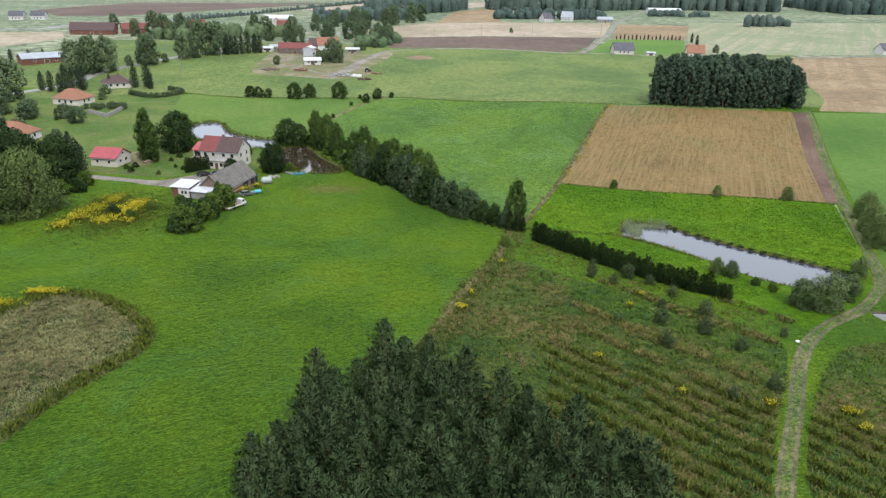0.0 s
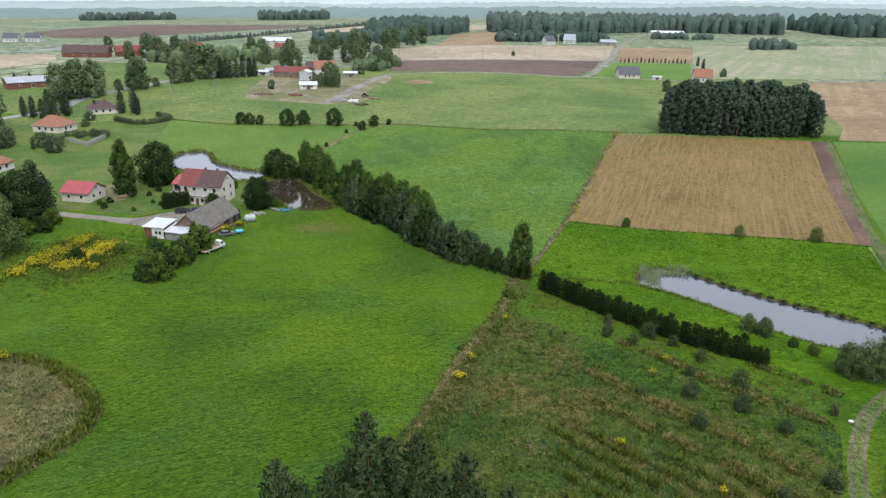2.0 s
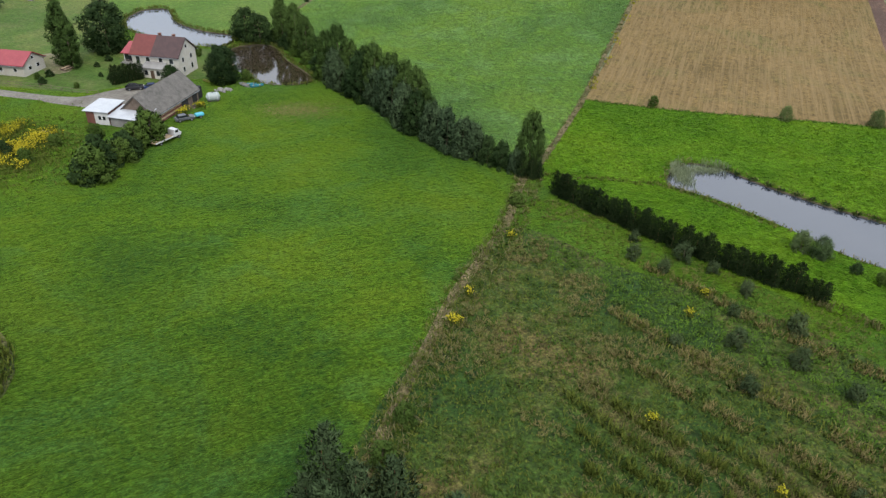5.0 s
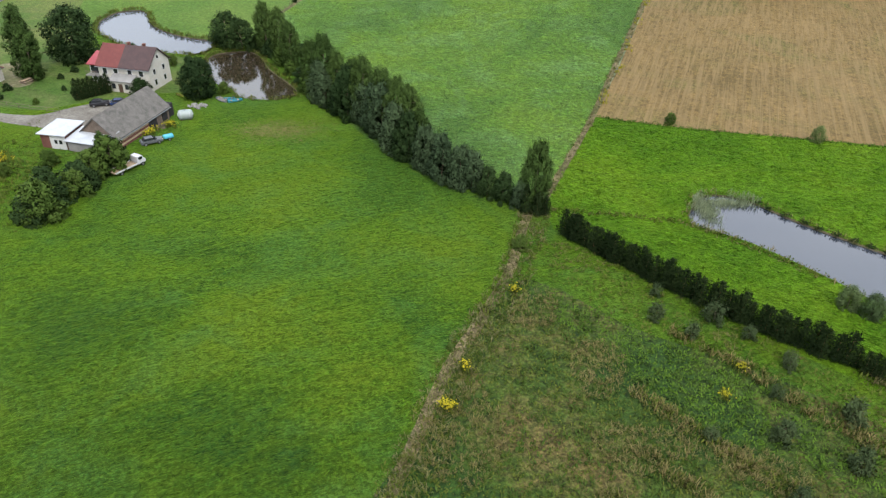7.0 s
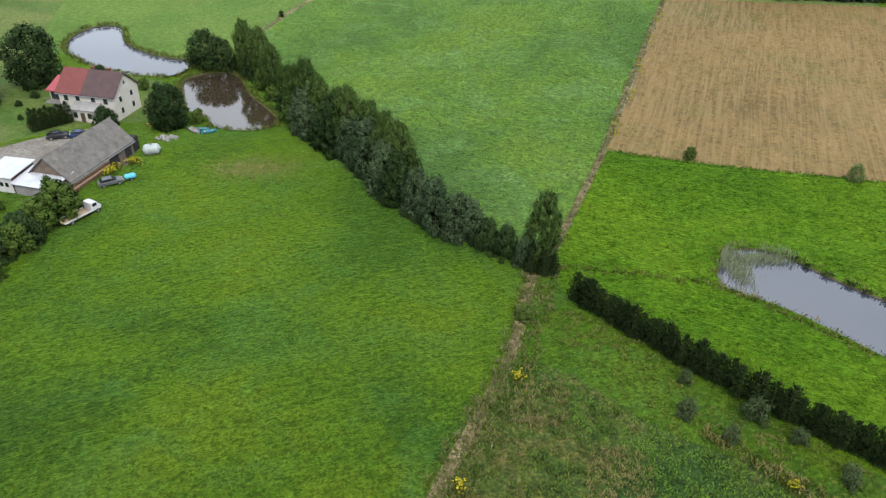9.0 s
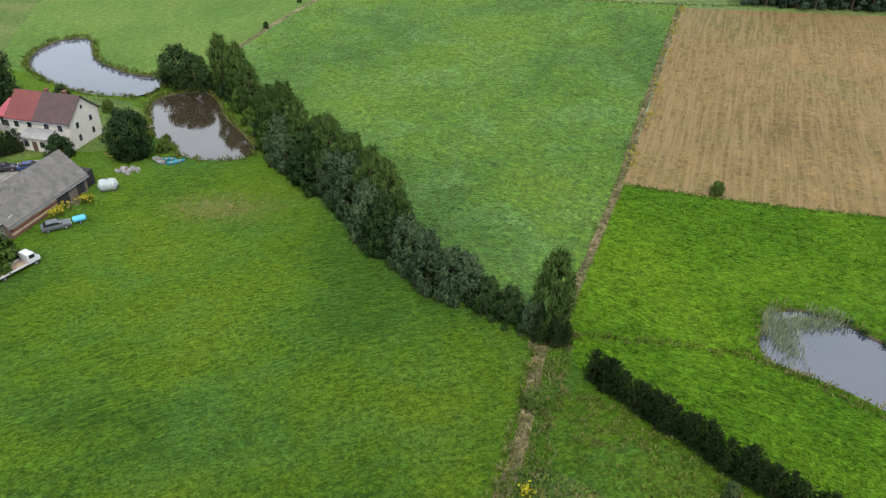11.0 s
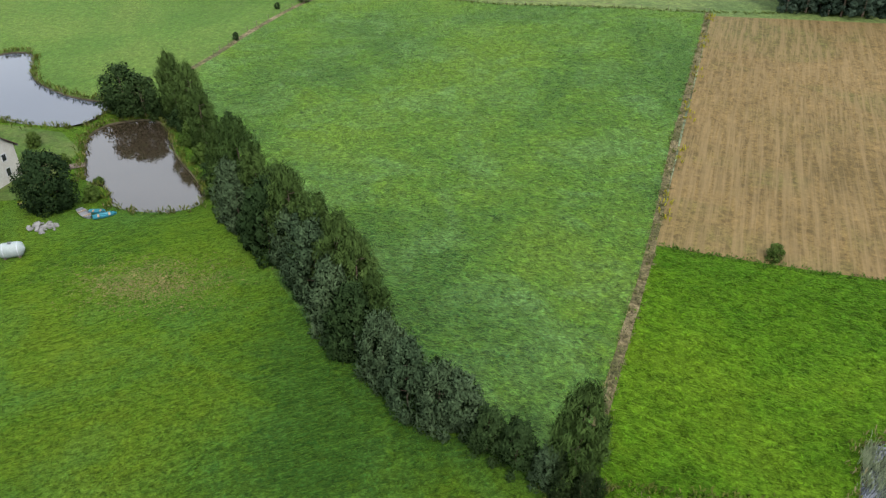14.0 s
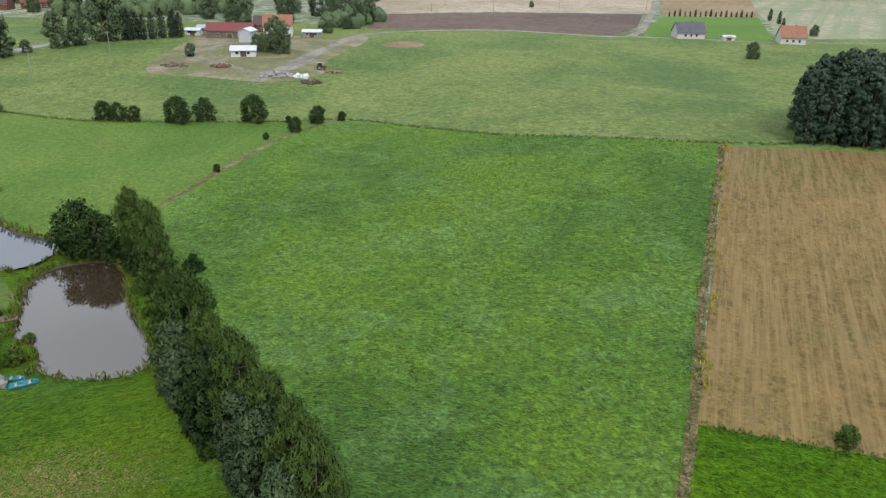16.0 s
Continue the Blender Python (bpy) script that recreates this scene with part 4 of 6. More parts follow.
SHEET = surface("pale_sheet_metal", (0.286, 0.299, 0.32), (0.374, 0.388, 0.408), 0.5, 0.45, 0.1, 0.005)
BLUESHEET = surface("grey_blue_sheet", (0.17, 0.19, 0.218), (0.245, 0.265, 0.286), 0.3, 0.5, 0.1, 0.005)
BRICK = surface("red_brick", (0.0833, 0.0343, 0.0245), (0.127, 0.0539, 0.0392), 1.5, 0.9, 0, 0.01)
TIMBER = surface("old_timber", (0.07, 0.05, 0.04), (0.14, 0.11, 0.085), 1.2, 0.9, 0, 0.02)
PALETIMBER = surface("pale_timber", (0.22, 0.16, 0.1), (0.33, 0.25, 0.17), 1.2, 0.85, 0, 0.01)
CONCRETE = surface("old_concrete", (0.14, 0.136, 0.13), (0.21, 0.203, 0.193), 0.7, 0.9, 0, 0.01)
FRAME = surface("white_frame", (0.374, 0.374, 0.367), (0.408, 0.408, 0.401), 1.0, 0.5, 0, 0.002)
DARKWOOD = surface("dark_door", (0.05, 0.03, 0.02), (0.08, 0.05, 0.03), 1.0, 0.7, 0, 0.005)
# tar black, used as well for the painted shade of doorways
BLACK = surface("tar_and_doorway_shade", (0.012, 0.012, 0.012), (0.02, 0.02, 0.02), 1.0, 0.9, 0, 0.005)
RUBBER = surface("tyre_rubber", (0.015, 0.015, 0.015), (0.025, 0.025, 0.025), 3.0, 0.9, 0, 0.005)
RIM = surface("wheel_rim", (0.3, 0.3, 0.31), (0.4, 0.4, 0.41), 3.0, 0.35, 0.8, 0.002)
WHITECAR = surface("white_vehicle_paint", (0.374, 0.374, 0.381), (0.422, 0.422, 0.428), 1.0, 0.3, 0, 0.001)
BLACKCAR = surface("black_vehicle_paint", (0.012, 0.012, 0.015), (0.02, 0.02, 0.024), 1.0, 0.2, 0, 0.001, spec=0.5)
BLUECAR = surface("blue_vehicle_paint", (0.0080, 0.0200, 0.0640), (0.0120, 0.0280, 0.0880), 1.0, 0.25, 0, 0.001, spec=0.5)
TARP = surface("turquoise_tarpaulin", (0.03, 0.225, 0.3), (0.075, 0.315, 0.39), 1.5, 0.5, 0, 0.02)
KAYAK = surface("yellow_green_plastic", (0.22, 0.26, 0.03), (0.3, 0.34, 0.05), 1.0, 0.4, 0, 0.002)
GREYPAINT = surface("grey_vehicle_paint", (0.05, 0.055, 0.06), (0.09, 0.095, 0.1), 1.0, 0.35, 0, 0.001)
TANKSKIN = surface("pale_plastic_tank", (0.189, 0.22, 0.21), (0.241, 0.273, 0.262), 0.8, 0.4, 0, 0.005)
glass, gn, gl, gb = material("window_glass", 0.08, 0.0, 0.6)
gb.inputs["Base Color"].default_value = (0.015, 0.018, 0.022, 1)


def slab(x0, x1, y_in, z_in, y_out, z_out, thick):
    bm = bmesh.new()
    prism(bm, [(y_in, z_in), (y_out, z_out), (y_out, z_out + thick), (y_in, z_in + thick)], x0, x1)
    return bm


def window(parent, side, L, W, u, z, w, h, door=False):
    """A framed opening on one wall: side s, n, e or w, u metres along it."""
    bm, pb = bmesh.new(), bmesh.new()
    lo, hi = z - h / 2, z + h / 2
    for m, grow, a, b in ((bm, 0.13, -0.05, 0.05), (pb, 0.0, 0.0, 0.065)):
        if side in "sn":
            d = -1 if side == "s" else 1
            ya, yb = sorted((d * (W / 2 + a), d * (W / 2 + b)))
            box(m, u - w / 2 - grow, ya, lo - grow, u + w / 2 + grow, yb, hi + grow)
        else:
            d = -1 if side == "w" else 1
            xa, xb = sorted((d * (L / 2 + a), d * (L / 2 + b)))
            box(m, xa, u - w / 2 - grow, lo - grow, xb, u + w / 2 + grow, hi + grow)
    f = part("door" if door else "window", bm, FRAME, parent)
    part("panel" if door else "pane", pb, DARKWOOD if door else glass, f)


def gable_house(name, x, y, turn, L, W, eave, ridge, wall, roof, label, wins=(), doors=(), chimneys=(), over=0.45, split=None, category="house", up=0.0, hip=False):
    root = thing(name, x, y, turn, label, category, up=up)
    bm = bmesh.new()
    if hip:
        box(bm, -L / 2, -W / 2, -1.2, L / 2, W / 2, eave)
    else:
        prism(bm, [(-W / 2, -1.2), (W / 2, -1.2), (W / 2, eave), (0, ridge), (-W / 2, eave)], -L / 2, L / 2)
    part("wall", bm, wall, root)
    k = (ridge - eave) / (W / 2)
    if hip:
        bm = bmesh.new()
        a, b, top = L / 2 + over, W / 2 + over, L / 2 - W * 0.42
        low, mid = ([bm.verts.new((x, y, z)) for x, y in ((-a, -b), (a, -b), (a, b), (-a, b))] for z in (eave - over * k - 0.18, eave - over * k + 0.02))
        r0, r1 = bm.verts.new((-top, 0, ridge)), bm.verts.new((top, 0, ridge))
        bm.faces.new(low[::-1])
        for j in range(4):
            bm.faces.new((low[j], low[(j + 1) % 4], mid[(j + 1) % 4], mid[j]))
        for q in ((mid[0], mid[1], r1, r0), (mid[1], mid[2], r1), (mid[2], mid[3], r0, r1), (mid[3], mid[0], r0)):
            bm.faces.new(q)
        part("roof", bm, roof, root)
    spans = [] if hip else [(-L / 2 - over, L / 2 + over, roof)] if split is None else [(-L / 2 - over, split[0], split[1]), (split[0], L / 2 + over, roof)]
    for a, b, m in spans:
        for d in (-1, 1):
            part("roof", slab(a, b, 0, ridge + 0.02, d * (W / 2 + over), eave - over * k + 0.02, 0.2), m, root)
    for d in (-1, 1):
        g = bmesh.new()
        ye = d * (W / 2 + over + 0.06)
        box(g, -L / 2 - over, min(ye, ye - d * 0.12), eave - over * k - 0.1, L / 2 + over, max(ye, ye - d * 0.12), eave - over * k + 0.03)
        part("gutter", g, BLUESHEET, root)
    for side, u, z, w, h in wins:
        window(root, side, L, W, u, z, w, h)
    for side, u, w, h in doors:
        window(root, side, L, W, u, h / 2, w, h, True)
    for u, v in chimneys:
        c = bmesh.new()
        zt = ridge - abs(v) * k
        box(c, u - 0.3, v - 0.3, zt - 0.6, u + 0.3, v + 0.3, zt + 0.9, 0.02)
        box(c, u - 0.38, v - 0.38, zt + 0.9, u + 0.38, v + 0.38, zt + 1.02)
        part("chimney", c, BRICK, root)
    return root


# farmhouse
home = gable_house("farmhouse", -72, 226.6, -11, 13.0, 8.8, 5.3, 8.9, PLASTER, BROWNROOF, "cream two-storey farmhouse with half red, half brown roof",
    [("e", -2.2, 4.0, 0.8, 1.1), ("e", 1.8, 4.0, 0.8, 1.1), ("e", 0.0, 6.9, 0.6, 0.7), ("e", -2.2, 1.5, 0.8, 1.2), ("e", 1.8, 1.5, 0.8, 1.2), ("s", 4.5, 4.0, 1.0, 1.2), ("s", 1.6, 4.0, 1.0, 1.2), ("s", -2.0, 4.0, 1.0, 1.2), ("s", -4.8, 4.0, 1.0, 1.2), ("s", 4.6, 1.5, 1.0, 1.2), ("s", -4.6, 1.5, 1.1, 1.3), ("n", 3.0, 4.0, 1.0, 1.2), ("n", -3.0, 4.0, 1.0, 1.2)],
    chimneys=((-0.4, 0.4), (3.4, 0.5)), split=(-1.0, REDROOF))
bm = box(bmesh.new(), -9.6, -3.2, -1.2, -6.4, 3.4, 4.9)
part("side_wing", bm, WHITEWALL, home)
part("wing_roof", slab(-9.9, -6.2, 1.0, 6.5, -3.9, 4.8, 0.18), PINKROOF, home, "bright red wing roof")
part("wing_roof", slab(-9.9, -6.2, 1.0, 6.5, 3.9, 4.8, 0.18), PINKROOF, home, "bright red wing roof")
balcony = part("balcony", box(bmesh.new(), -9.8, -5.0, 2.5, -6.4, -3.2, 2.72), CONCRETE, home)
bm = bmesh.new()
for k in range(12):
    rod(bm, (-9.7 + k * 0.29, -4.95, 2.7), (-9.7 + k * 0.29, -4.95, 3.65), 0.025, 0.025, 5)
box(bm, -9.8, -5.0, 3.62, -6.4, -4.9, 3.7)
part("railing", bm, TIMBER, balcony)
part("balcony_opening", box(bmesh.new(), -9.3, -3.26, 2.75, -6.8, -3.15, 4.6), glass, home)
for u in (-8.8, -7.2):
    part("wing_window", box(bmesh.new(), u - 0.45, -3.26, 0.9, u + 0.45, -3.15, 2.1), glass, home)
porch = part("porch", box(bmesh.new(), -2.2, -7.0, -1.0, 3.0, -4.3, 2.6), PLASTER, home)
part("porch_roof", slab(-2.6, 3.4, -4.3, 3.5, -7.4, 2.65, 0.16), CONCRETE, porch, "weathered grey porch roof")
part("porch_door", box(bmesh.new(), -0.2, -7.06, 0.0, 0.8, -6.95, 2.05), DARKWOOD, porch)
for u in (-1.4, 1.9):
    part("porch_window", box(bmesh.new(), u - 0.45, -7.06, 0.9, u + 0.45, -6.95, 2.1), glass, porch)

# old barn with sheet-roofed lean-tos
barn = gable_house("barn", -63.3, 198.2, 76.7, 17.5, 8.4, 2.6, 6.3, TIMBER, GREYROOF, "old timber barn with a weathered grey shingle roof", over=0.4, category="barn")
for d in (-1, 1):
    bm = bmesh.new()
    for k in range(16):
        s = k / 16
        y0, z0 = d * (4.6 * (1 - s)), 2.25 + (6.3 - 2.25) * s + 0.23
        for j in range(36):
            u = -9.1 + j * 0.505 + (k % 2) * 0.2
            lift = 0.02 + 0.05 * random.random()
            y1, z1 = d * (4.6 * (1 - s) - 0.34), z0 + 0.3
            a = [bm.verts.new(p) for p in ((u, y0, z0 + lift), (u + 0.46, y0, z0 + lift), (u + 0.46, y1, z1 + 0.005), (u, y1, z1 + 0.005))]
            c = [bm.verts.new(v.co - Vector((0, 0, 0.06))) for v in a[:2]]
            bm.faces.new(a)
            bm.faces.new((a[0], a[1], c[1], c[0]))
    tagged(part("shingles", bm, GREYROOF, barn), kind="stuff")
# closed black panels: the shade inside the doorways is painted on
part("barn_door", box(bmesh.new(), 1.5, -4.3, 0.0, 4.2, -4.16, 2.3), BLACK, barn, "black panel painted as the shade of an open doorway")
part("barn_door", box(bmesh.new(), 6.2, -4.3, 0.0, 8.0, -4.16, 2.2), BLACK, barn, "black panel painted as the shade of an open doorway")
for k in range(5):
    part("wall_board", box(bmesh.new(), -8.6 + 0.1 * k, -4.36, 0.25 + 0.45 * k, 1.3, -4.2, 0.58 + 0.45 * k), PALETIMBER if k % 2 else BRICK, barn)
part("rear_shed", box(bmesh.new(), 8.8, -3.6, -1.0, 11.4, 1.5, 2.4), BLACK, barn, "black tarred lean-to")
annex = thing("brick_annex", -72.9, 191, -9, "small brick annex with a white flat sheet roof", "shed")
part("wall", box(bmesh.new(), -2.6, -3.0, -1.2, 2.6, 3.0, 3.1), BRICK, annex)
part("wall_front", box(bmesh.new(), -0.6, -3.06, -0.5, 2.65, -2.98, 2.9), WHITEWALL, annex, "whitewashed wall face")
part("roof", slab(-3.0, 3.0, 3.4, 3.35, -3.5, 3.0, 0.14), SHEET, annex, "bright pale sheet-metal roof")
part("window", box(bmesh.new(), 0.3, -3.12, 1.2, 0.9, -3.04, 2.0), glass, annex)
part("window", box(bmesh.new(), 1.3, -3.12, 1.2, 1.9, -3.04, 2.0), glass, annex)
lean = thing("lean_to_shed", -66.3, 188.6, -14, "low lean-to shed with a pale sheet-metal roof", "shed")
part("wall", box(bmesh.new(), -3.6, -2.2, -1.2, 4.0, 2.6, 2.2), CONCRETE, lean)
part("roof", slab(-4.0, 4.4, 3.2, 2.95, -2.7, 2.25, 0.12), SHEET, lean, "pale sheet-metal roof")

gable_house("garage", -107, 220.3, -9, 8.6, 8.0, 2.9, 5.1, PLASTER, PINKROOF, "cream garage with a bright red roof", [("e", -1.6, 1.6, 0.9, 0.8), ("e", 1.4, 1.6, 0.9, 0.8), ("e", 0, 3.8, 0.6, 0.6), ("s", 2.0, 1.6, 0.8, 0.8), ("s", -2.0, 1.6, 0.8, 0.8)], category="garage")
W4 = [("s", -3, 1.6, 1.1, 1.2), ("s", 0, 1.6, 1.1, 1.2), ("s", 3, 1.6, 1.1, 1.2), ("e", -1.5, 1.6, 1.0, 1.2), ("e", 1.5, 1.6, 1.0, 1.2), ("e", 0, 4.0, 0.9, 0.9)]
for spec in (
    ("house", -168, 320, -12, 13, 11, 3.0, 6.6, PLASTER, ORANGEROOF, "low house with a broad orange tiled roof"),
    ("house", -155, 250, -8, 14, 10, 3.0, 6.4, WHITEWALL, ORANGEROOF, "white house with an orange tiled roof"),
    ("house", -169, 366, 30, 13, 10, 2.8, 6.0, PLASTER, BROWNROOF, "white bungalow with a brown tiled roof"),
    ("house", -84, 513, 10, 14, 10, 5.0, 9.5, WHITEWALL, ORANGEROOF, "white farmhouse with an orange-red roof"),
    ("house", 129, 540, 5, 15, 9, 3.2, 7.8, PLASTER, SLATE, "house with a dark slate roof and gable"),
    ("house", 178, 527, -8, 12, 10, 3.6, 8.5, PLASTER, ORANGEROOF, "pale house with a salmon tiled roof"),
    ("house", 345, 580, 20, 12, 9, 3.4, 8.0, WHITEWALL, SLATE, "white house with a dark roof"),
    ("house", 112, 850, 30, 12, 10, 4.5, 10.0, WHITEWALL, SLATE, "distant white house under trees"),
    ("house", 140, 875, -20, 13, 10, 4.5, 10.5, WHITEWALL, BLUESHEET, "distant white house under trees"),
    ("house", -149, 672, 20, 12, 9, 4.0, 8.5, WHITEWALL, REDROOF, "white house with a red roof"),
    ("house", -160, 690, 100, 10, 8, 5.0, 9.0, PLASTER, REDROOF, "white house with a red roof"),
    ("house", -253, 655, 15, 14, 9, 3.0, 7.5, PLASTER, ORANGEROOF, "house with an orange-red roof"),
    ("house", -228, 672, 15, 13, 9, 3.0, 7.5, PLASTER, REDROOF, "house with an orange-red roof"),
    ("house", -425, 730, 10, 13, 10, 4.0, 8.0, WHITEWALL, SLATE, "distant white house by the highway"),
    ("house", -408, 738, 10, 13, 10, 4.0, 8.0, WHITEWALL, SLATE, "distant white house by the highway"),
    ("house", -52, 960, 10, 13, 10, 4.0, 9.0, WHITEWALL, ORANGEROOF, "distant house among trees"),
):
    low_roof = spec[7] < 6.7
    gable_house(*spec, wins=W4[:5] if low_roof else W4, chimneys=((1.5, 0.4),), hip=low_roof)
for spec in (
    ("farm_building", -104, 500, 5, 22, 9, 3.6, 6.6, TIMBER, REDROOF, "long timber barn with a red roof"),
    ("farm_building", -90, 526, 5, 18, 9, 4.0, 7.5, BRICK, BROWNROOF, "brick barn with a dark red roof"),
    ("farm_building", -83, 447, 12, 10, 6.5, 2.6, 4.0, WHITEWALL, SHEET, "white shed with a pale sheet roof"),
    ("farm_building", -92, 486, 80, 7, 6.0, 5.0, 6.2, SHEET, SHEET, "tall pale sheet-metal shed"),
    ("farm_building", -118, 512, 10, 12, 7, 3.0, 4.0, CONCRETE, BLUESHEET, "grey shed with a sheet roof"),
    ("farm_building", -124, 505, 0, 7, 5, 2.4, 3.2, WHITEWALL, SHEET, "small white shed in a farmyard"),
    ("farm_building", -66, 508, 5, 9, 6, 2.6, 3.4, CONCRETE, SHEET, "small pale shed in a farmyard"),
    ("farm_building", -241, 433, 42, 26, 12, 3.2, 5.6, BRICK, BLUESHEET, "long low brick building with a pale blue-grey roof"),
    ("farm_building", -288, 598, 8, 34, 11, 4.0, 9.0, BRICK, BROWNROOF, "long brick barn with a faded red roof"),
    ("farm_building", -262, 615, 30, 20, 10, 4.0, 8.0, BRICK, REDROOF, "long brick barn with a faded red roof"),
    ("farm_building", -172, 752, 10, 28, 12, 5.0, 8.0, WHITEWALL, SHEET, "large white hall beside a village"),
    ("farm_building", -190, 648, 10, 16, 8, 3.5, 5.0, WHITEWALL, SHEET, "white low building among trees"),
    ("farm_building", 182, 866, 5, 18, 9, 3.5, 6.0, CONCRETE, BLUESHEET, "grey shed by the lane"),
    ("farm_building", 300, 1042, 5, 46, 14, 5.0, 7.5, WHITEWALL, SHEET, "long white hall beyond fields"),
    ("farm_building", 148, 533, 5, 6, 3, 1.8, 2.4, WHITEWALL, SHEET, "small white greenhouse shed"),
):
    gable_house(*spec, wins=[("s", -spec[4] * 0.25, 1.6, 1.2, 1.0), ("s", spec[4] * 0.2, 1.6, 1.2, 1.0)], doors=(("s", 0.0, 2.4, 2.2),), category="farm building")

# ---- vehicles, boats and yard things ----


def wheel(parent, x, y, r=0.33, w=0.22):
    bm = rod(bmesh.new(), (x, y - w / 2, r), (x, y + w / 2, r), r, r, 14)
    t = part("wheel", bm, RUBBER, parent)
    part("rim", rod(bmesh.new(), (x, y - w / 2 - 0.015, r), (x, y + w / 2 + 0.015, r), r * 0.6, r * 0.6, 10), RIM, t)


def car(x, y, turn, paint, label):
    root = thing("car", x, y, turn, label, "car")
    bm = bmesh.new()
    prof = [(-2.1, 0.35), (2.1, 0.35), (2.15, 0.7), (1.95, 0.88), (1.0, 0.98), (-1.9, 1.0), (-2.12, 0.8)]
    prism(bm, prof, -0.86, 0.86)
    bmesh.ops.bevel(bm, geom=bm.edges[:], offset=0.06, segments=1, affect="EDGES")
    bmesh.ops.rotate(bm, matrix=Matrix.Rotation(radians(-90), 3, "Z"), verts=bm.verts)
    part("body", bm, paint, root)
    for name, prof, half, m in (("glasshouse", [(-1.75, 0.97), (1.05, 0.97), (0.35, 1.4), (-1.3, 1.42)], 0.74, glass), ("roof", [(-1.32, 1.4), (0.38, 1.38), (0.2, 1.46), (-1.15, 1.48)], 0.68, paint)):
        bm = prism(bmesh.new(), prof, -half, half)
        bmesh.ops.rotate(bm, matrix=Matrix.Rotation(radians(-90), 3, "Z"), verts=bm.verts)
        part(name, bm, m, root)
    for a in (-1.3, 1.3):
        for b in (-0.8, 0.8):
            wheel(root, a, b)
    for b in (-0.6, 0.6):
        part("headlight", box(bmesh.new(), 2.08, b - 0.16, 0.66, 2.17, b + 0.16, 0.8), FRAME, root)
    return root


car(-74.5, 211.2, 25, BLACKCAR, "black car parked on a gravel yard")
car(-70.4, 212.4, 20, BLUECAR, "blue car parked behind the barn")
car(-56.2, 192.3, 35, GREYPAINT, "old dark grey car in the grass beside the barn")
covered = thing("covered_trailer", -53.6, 194.6, 35, "small trailer under a turquoise tarpaulin", "trailer")
bm = box(bmesh.new(), -1.0, -0.65, 0.4, 1.0, 0.65, 1.05, 0.18)
part("tarpaulin", bm, TARP, covered)
for b in (-0.7, 0.7):
    wheel(covered, 0, b, 0.28)

truck = thing("flatbed_truck", -56, 180.2, 62, "white flatbed tow truck with an empty timber bed", "truck")
part("bed", box(bmesh.new(), -3.7, -1.05, 0.72, 1.3, 1.05, 0.86), PALETIMBER, truck, "worn pinkish timber bed")
part("chassis", box(bmesh.new(), -3.5, -0.45, 0.5, 2.9, 0.45, 0.72), GREYPAINT, truck)
bm = bmesh.new()
prism(bm, [(1.4, 0.55), (3.3, 0.55), (3.35, 1.15), (3.0, 1.3), (2.6, 2.05), (1.45, 2.1)], -0.95, 0.95)
bmesh.ops.bevel(bm, geom=bm.edges[:], offset=0.07, segments=1, affect="EDGES")
bmesh.ops.rotate(bm, matrix=Matrix.Rotation(radians(-90), 3, "Z"), verts=bm.verts)
cab = part("cab", bm, WHITECAR, truck)
bm = prism(bmesh.new(), [(3.03, 1.32), (3.0, 1.36), (2.66, 2.0), (2.72, 2.0)], -0.8, 0.8)
bmesh.ops.rotate(bm, matrix=Matrix.Rotation(radians(-90), 3, "Z"), verts=bm.verts)
part("windscreen", bm, glass, cab)
for d in (-1, 1):
    part("side_window", box(bmesh.new(), 1.75, min(d * 0.94, d * 0.97), 1.35, 2.55, max(d * 0.94, d * 0.97), 1.9), glass, cab)
    part("bed_rail", box(bmesh.new(), -3.7, min(d * 1.02, d * 1.1), 0.72, 1.3, max(d * 1.02, d * 1.1), 1.0), FRAME, truck)
for a in (-2.3, 2.5):
    for b in (-0.9, 0.9):
        wheel(truck, a, b, 0.36)


def boat(x, y, turn, length, wide, paint, label, name="rowing_boat"):
    root = thing(name, x, y, turn, label, "boat", up=0.02)
    bm = bmesh.new()
    rings = []
    for s in np.linspace(-1, 1, 9):
        w = wide / 2 * max(0.03, 1 - abs(s) ** 2.6 if s > 0 else 1 - 0.35 * abs(s) ** 2)
        z = 0.08 * s * s
        rings.append([bm.verts.new(p) for p in ((s * length / 2, -w, 0.42 + z), (s * length / 2, -w * 0.75, 0.08), (s * length / 2, 0, z * 0.5), (s * length / 2, w * 0.75, 0.08), (s * length / 2, w, 0.42 + z))])
    for a, b in zip(rings, rings[1:]):
        for k in range(4):
            bm.faces.new((a[k], b[k], b[k + 1], a[k + 1]))
    bm.faces.new(rings[0][::-1])
    bmesh.ops.solidify(bm, geom=bm.faces[:], thickness=0.04)
    part("hull", bm, paint, root)
    for s in (-0.25, 0.2):
        part("thwart", box(bmesh.new(), s * length - 0.12, -wide * 0.42, 0.3, s * length + 0.12, wide * 0.42, 0.34), PALETIMBER, root)
    return root


boat(-49.3, 217.8, -40, 3.6, 1.5, SHEET, "pale grey rowing boat lying on the bank")
boat(-46.2, 217.6, 30, 3.4, 1.3, TARP, "turquoise rowing boat lying on the bank")
boat(-47.8, 218.7, 10, 2.4, 0.9, TARP, "small turquoise boat lying on the bank", "kayak")
boat(-59.5, 219.5, -35, 2.6, 0.8, KAYAK, "yellow-green kayak on the lawn", "kayak")

tank = thing("water_tank", -53.8, 206.0, 20, "pale plastic water tank lying on the grass", "tank")
bm = bmesh.new()
rings = []
